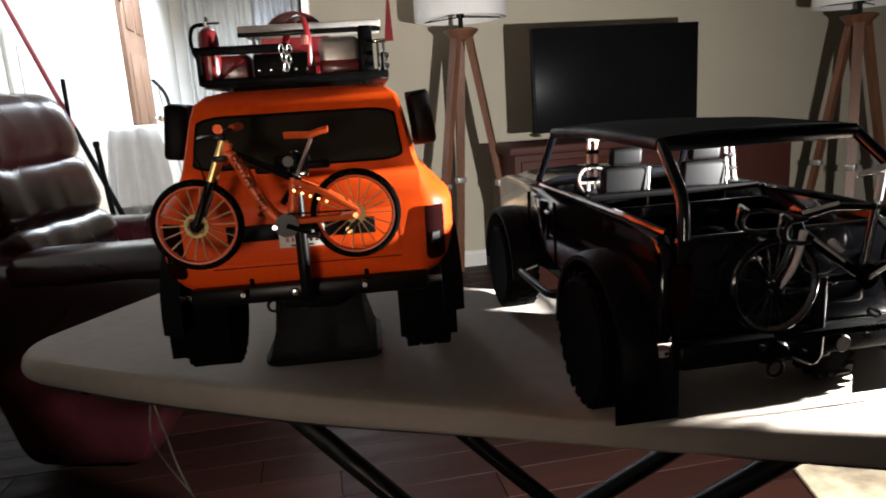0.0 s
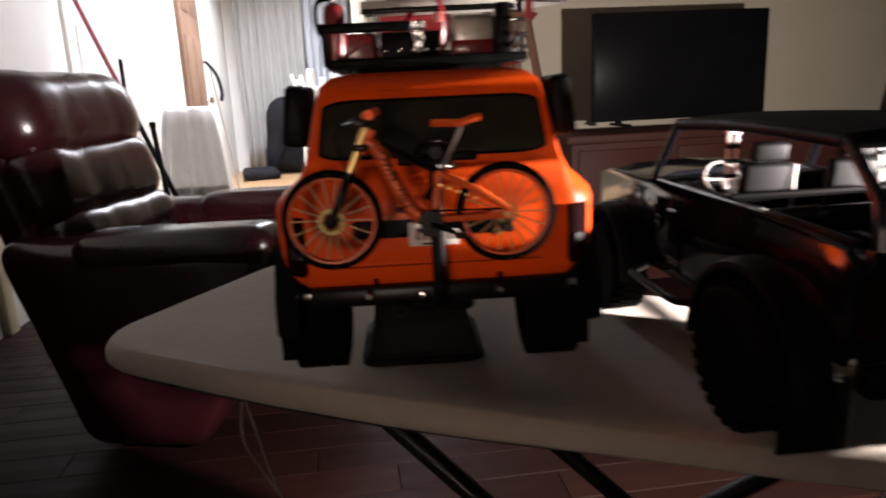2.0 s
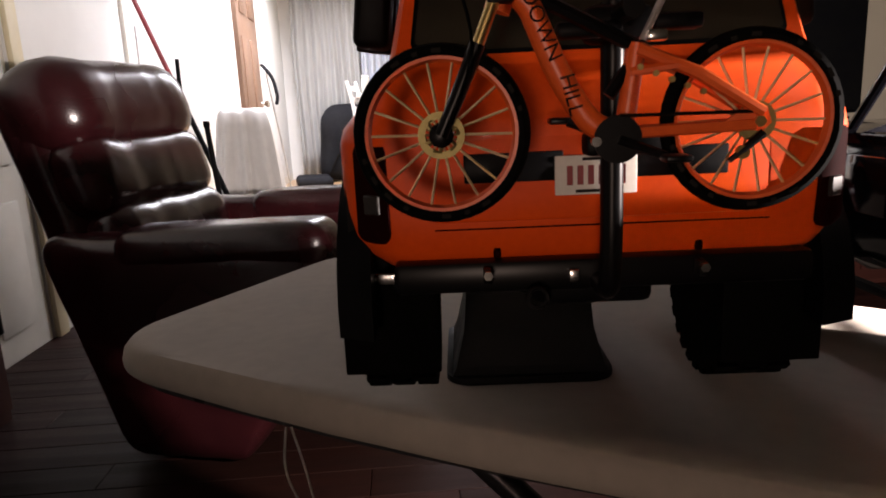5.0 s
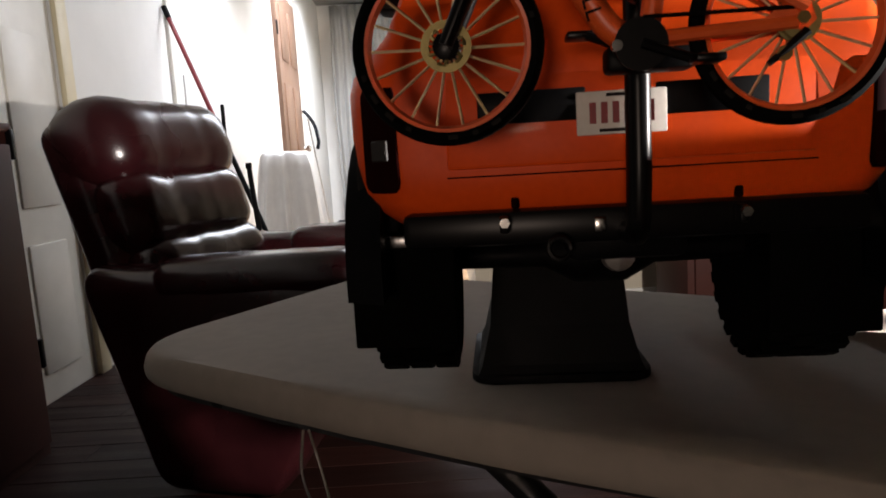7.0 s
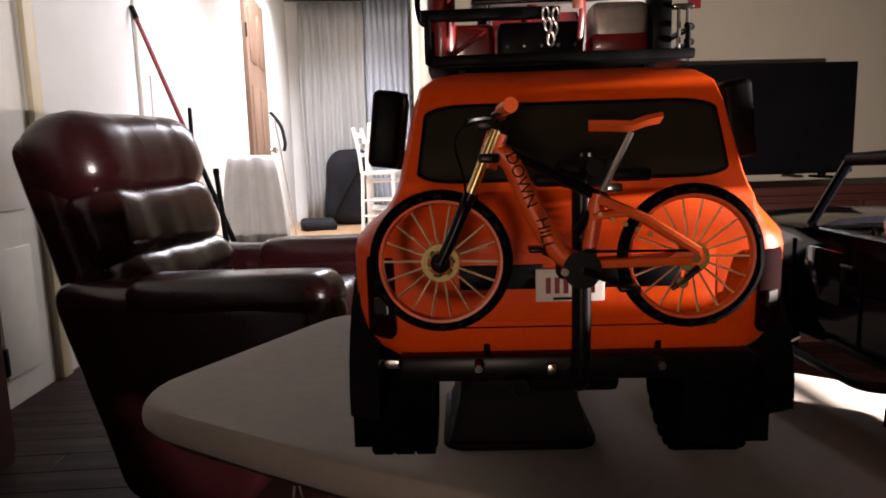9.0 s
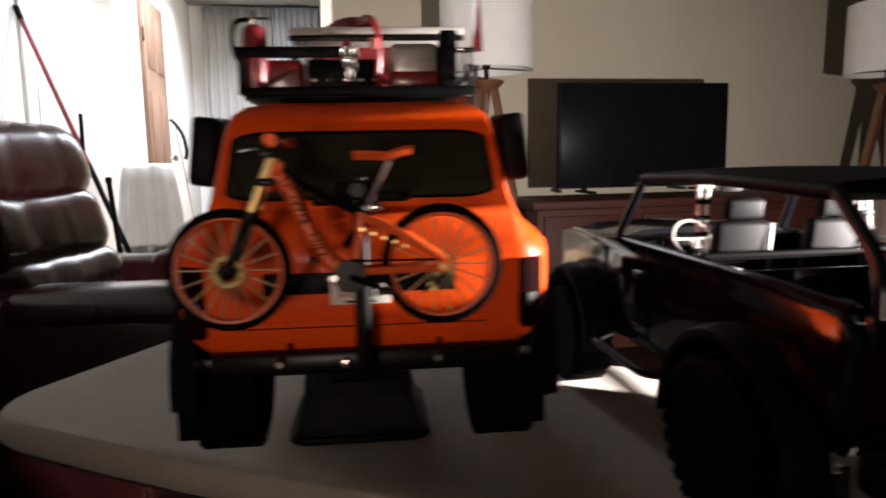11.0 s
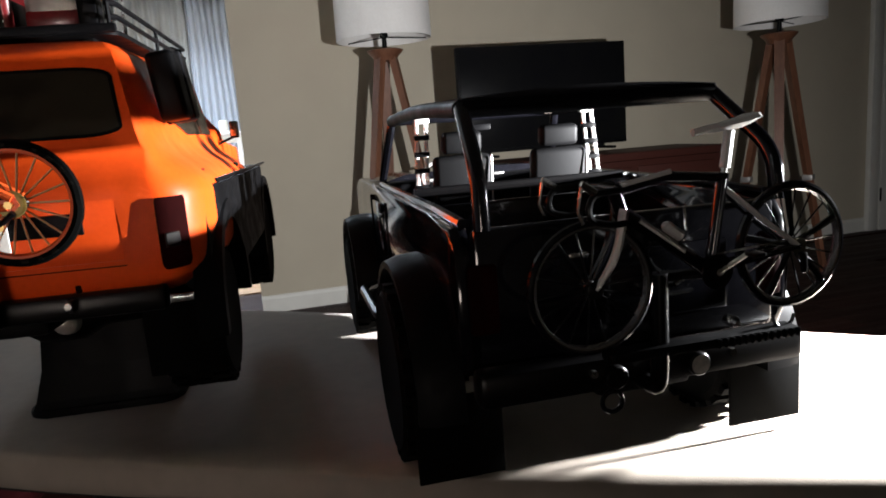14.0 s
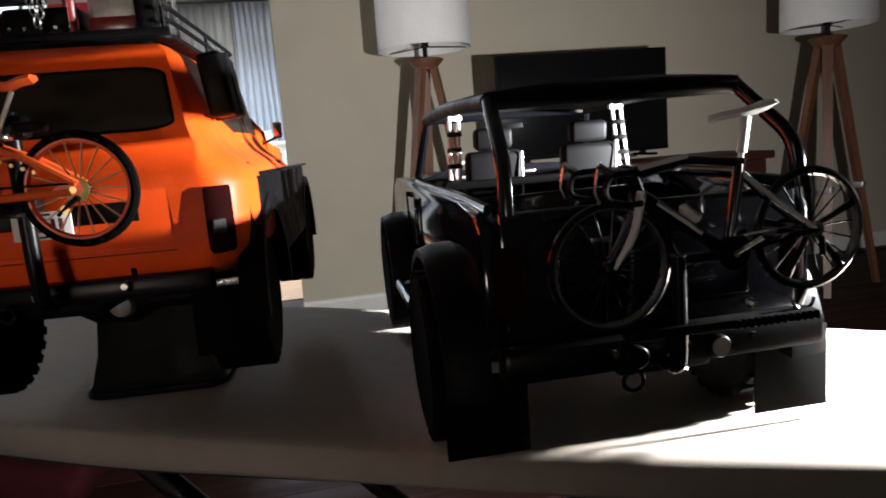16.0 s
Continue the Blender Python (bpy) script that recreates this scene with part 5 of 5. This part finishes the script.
# ---- the back room and small things ----
def pole(name, a, b, r, material, label, tip=True):
    a, b = Vector(a), Vector(b)
    p = thing(name, Matrix.Translation(a), label, "pole")
    d = b - a
    part("shaft", tube([d * 0.52, d], r, 10), REDPOLE, p, "red painted shaft")
    part("lower_shaft", tube([(0, 0, 0), d * 0.53], r * 1.1, 10), material, p)
    if tip:
        part("tip", tube([d * 0.965, d * 1.005], r * 1.25, 10), PLASTIC, p)
        side = d.cross(Vector((0, 1, 0))).normalized()
        part("lever", tube([d * 0.56, d * 0.66 - side * 0.07], r * 0.9, 8), PLASTIC, p)
    return p


pole("leaning_pole", (-0.757, 3.65, 0.0), (-1.56, 4.24, 1.79), 0.013, PLASTIC, "red and black pole leaning against the white wall")
mop = thing("short_pole", pose(-0.93, 3.62, 0), "short black pole standing behind the recliner", "pole")
part("shaft", tube([(0, 0, 0), (-0.06, 0, 0.86)], 0.013, 10), PLASTIC, mop)
part("knob", lathe([(0.013, 0.85), (0.017, 0.855), (0.015, 0.88)], 12, "z", (-0.06, 0, 0)), PLASTIC, mop)
wand = thing("hanging_wand", pose(LEFT_X + 0.02, 4.42, 1.24), "thin grey wand with a black handle on the wall", "wand")
part("rod", tube([(0, 0, -0.1), (0.0, 0.01, 0.2)], 0.006, 8), SILVER, wand)
part("handle", tube([(0, 0, -0.22), (0, 0, -0.08)], 0.014, 8), PLASTIC, wand)
strap = thing("hanging_strap", pose(-1.035, 5.36, 1.10), "black strap hanging on the open door", "strap")
part("webbing", tube(bend([(0, 0, 0.16), (0.04, -0.02, 0.12), (0.08, 0, 0.05), (0.10, 0, -0.08), (0.085, 0, -0.13)], 0.05), 0.014, 8, flat=0.4), BAG, strap)
part("cord", tube([(0.03, 0, 0.1), (0.1, 0.02, -0.45), (0.14, 0.02, -0.82)], 0.007, 6), SILVER, strap)

# cloth-covered stand
cs = thing("covered_stand", pose(-0.97, 4.34, 0, 0, 0, 10) @ Matrix.Diagonal((0.74, 0.74, 0.985, 1)), "low stand covered by a white hanging cloth", "stand")
sec = []
for z, k, w in ((0.952, 0.02, 0.0), (0.95, 0.15, 0.0), (0.944, 0.18, 0.0), (0.925, 0.195, 0.1), (0.86, 0.205, 0.35), (0.76, 0.215, 0.7), (0.64, 0.228, 0.95), (0.5, 0.242, 1.15), (0.36, 0.258, 1.3)):
    ring = []
    for i in range(120):
        a = math.tau * i / 120
        e = 1 / max(abs(math.cos(a)), abs(math.sin(a))) ** 0.75
        corner = abs(math.sin(2 * a)) ** 3
        fold = math.sin(a * 11 + 1.2 * math.sin(a * 3)) + 0.5 * math.sin(a * 23 + 1)
        r = k * e * (1 + 0.085 * w * fold + 0.12 * w * corner + 0.05 * w * noise.noise((a * 2, z * 3, 0)))
        hem = (0.16 * corner + 0.05 * math.sin(a * 5 + 2)) * max(0.0, w - 0.35)
        ring.append((r * math.cos(a), r * math.sin(a), z + 0.012 * noise.noise((math.cos(a) * 2, math.sin(a) * 2, z * 2)) - hem))
    sec.append(ring)
part("cloth", loft(sec), WHITECLOTH, cs)
for sx in (-0.12, 0.12):
    for sy in (-0.12, 0.12):
        part("leg", tube([(sx, sy, 0), (sx, sy, 0.9)], 0.014, 8), SATIN, cs)
part("floor_clutter", box(0, 0, 0.09, 0.42, 0.4, 0.18, 0.03), BAG, cs)

bag = thing("black_bag", pose(-0.80, 9.2, 0, 0, 0, 8), "slouching black fabric bag standing against the curtain", "bag")
bm = box(0, 0, 0.5, 0.66, 0.36, 1.0, 0.17, 5, taper=0.84)
bmesh.ops.subdivide_edges(bm, edges=[e for e in bm.edges if e.calc_length() > 0.12], cuts=4, use_grid_fill=True)
bm.normal_update()
for v in bm.verts:
    v.co += v.normal * 0.05 * noise.noise(v.co * 3.3)
    v.co.x += 0.06 * max(0.0, v.co.z - 0.4)
    v.co.z = max(v.co.z - 0.07 * max(0.0, -v.co.x) * v.co.z, 0.0)
part("body", bm, BAG, bag)
part("shoulder_strap", tube(bend([(0.2, -0.17, 0.85), (0.05, -0.22, 0.6), (-0.1, -0.21, 0.35), (-0.22, -0.2, 0.12)], 0.1), 0.018, 8, flat=0.4), BAG, bag)
low = thing("black_pouch", pose(-1.16, 8.75, 0, 0, 0, 12), "flat black fabric pouch lying on the pale floor", "pouch")
bm = box(0, 0, 0.06, 0.44, 0.5, 0.12, 0.055, 4)
bmesh.ops.subdivide_edges(bm, edges=[e for e in bm.edges if e.calc_length() > 0.12], cuts=3, use_grid_fill=True)
bm.normal_update()
for v in bm.verts:
    v.co += v.normal * 0.02 * noise.noise(v.co * 6)
    v.co.z = max(v.co.z, 0.0)
part("body", bm, BAG, low)

stool = thing("bar_chair", pose(-0.30, 7.75, 0, 0, 0, -12), "white painted high chair with a slatted back", "chair")
part("seat", box(0, 0, 0.72, 0.38, 0.38, 0.04, 0.01), WHITE, stool)
for sx in (-0.17, 0.17):
    for sy in (-0.17, 0.17):
        part("leg", tube([(sx * 1.12, sy * 1.12, 0), (sx, sy, 0.72)], 0.02, 8), WHITE, stool)
for sy in (-0.17, 0.17):
    part("back_post", tube(bend([(-0.18, sy, 0.72), (-0.2, sy, 0.95), (-0.26, sy, 1.22)], 0.15), 0.02, 8), WHITE, stool)
for z in (0.92, 1.02, 1.14):
    part("back_slat", box(-0.2 - (z - 0.92) * 0.2, 0, z, 0.018, 0.34, 0.05, 0.004), WHITE, stool)
for z in (0.25, 0.42):
    part("stretcher", tube([(-0.18, -0.18, z), (0.18, -0.18, z)], 0.012, 8), WHITE, stool)
    part("stretcher", tube([(-0.18, 0.18, z), (0.18, 0.18, z)], 0.012, 8), WHITE, stool)

table = thing("bar_table", pose(-0.22, 8.05, 0), "white painted high table with things on top", "table")
part("top", box(0, 0, 1.06, 0.56, 0.7, 0.04, 0.008), WHITE, table)
part("apron", box(0, 0, 1.0, 0.5, 0.64, 0.08, 0.004), WHITE, table)
for sx in (-0.23, 0.23):
    for sy in (-0.3, 0.3):
        part("leg", box(sx, sy, 0.5, 0.05, 0.05, 1.0, 0.004), WHITE, table)
for z in (0.3, 0.62):
    part("shelf", box(0, 0, z, 0.48, 0.62, 0.025, 0.004), WHITE, table)
for x, y, h, r in ((-0.18, -0.2, 0.2, 0.045), (-0.05, -0.24, 0.1, 0.04), (0.08, -0.2, 0.13, 0.05)):
    j = thing("jar", pose(-0.22 + x, 8.05 + y, 1.08), "pale jar standing on the high table", "jar", "jars on the high table")
    part("body", lathe([(r * 0.9, 0), (r, 0.01), (r, h * 0.8), (r * 0.8, h * 0.9)], 16), LENS_CLEAR, j)
    part("lid", lathe([(r * 0.84, h * 0.9), (r * 0.84, h)], 16), WHITE, j)

# drawstring hanging from the board's cover
cord = thing("drawstring", pose(-0.155, 0.742, 0.642), "white cotton drawstring hanging from the board cover", "cord")
part("strand", tube(bend([(0.0, 0.004, 0.004), (-0.004, -0.004, -0.03), (0.008, -0.004, -0.062), (0.03, -0.004, -0.105)], 0.02, 5), 0.0011, 6), CORD, cord)
part("strand", tube(bend([(0.004, 0.004, 0.004), (0.014, -0.004, -0.03), (0.02, -0.004, -0.07), (0.032, -0.004, -0.11)], 0.02, 5), 0.0011, 6), CORD, cord)

sp = thing("switch_plate", pose(LEFT_X + 0.002, 2.3, 1.2), "white plastic light switch on the wall", "switch")
part("plate", box(0.003, 0, 0, 0.006, 0.075, 0.12, 0.002), TRIM, sp)
part("toggle", box(0.01, 0, 0, 0.01, 0.01, 0.022, 0.002), TRIM, sp)

cab = thing("side_cabinet", pose(-1.44, 1.88, 0), "dark reddish wood side cabinet with black corner brackets", "cabinet")
part("carcass", box(0, 0, 0.5, 0.26, 0.76, 1.0, 0.004), CHERRY, cab)
part("top", box(0, 0, 1.01, 0.28, 0.79, 0.025, 0.005), CHERRY, cab)
for y in (-0.19, 0.19):
    d = part("door", box(0.136, y, 0.5, 0.016, 0.36, 0.92, 0.004), CHERRY, cab)
    part("pull", lathe([(0.008, 0.0), (0.008, 0.014), (0.015, 0.02), (0.012, 0.03)], 12, "x", (0.143, y * 0.2, 0.55)), SATIN, d)
for z in (0.32, 0.96):
    part("bracket", box(0.128, 0.385, z, 0.036, 0.02, 0.09, 0.004), SATIN, cab)

# ---- floor planks, last ----
def planks(parent, x0, x1, y0, y1, w, length, material, seed):
    rnd = random.Random(seed)
    kinds = [box(0, 0, -0.006, length * k - 0.002, w - 0.002, 0.012, 0.0012, 1) for k in (1.0, 0.72, 0.5)]
    datas = []
    for bm in kinds:
        me = bpy.data.meshes.new("plank")
        bm.to_mesh(me)
        bm.free()
        me.materials.append(material)
        datas.append(me)
    y = y0
    while y < y1:
        x = x0 - rnd.random() * length * 0.5
        while x < x1:
            k = rnd.randrange(3)
            ln = length * (1.0, 0.72, 0.5)[k]
            o = new("plank", datas[k])
            o.parent = parent
            o.location = (x + ln / 2, y + w / 2, 0)
            x += ln
        y += w


planks(floor, LEFT_X, 3.4, -0.2, 4.3, 0.125, 1.5, PLANK, 4)
planks(back_floor, LEFT_X, 0.1, 4.35, 9.7, 0.17, 1.4, PALEWOOD, 5)
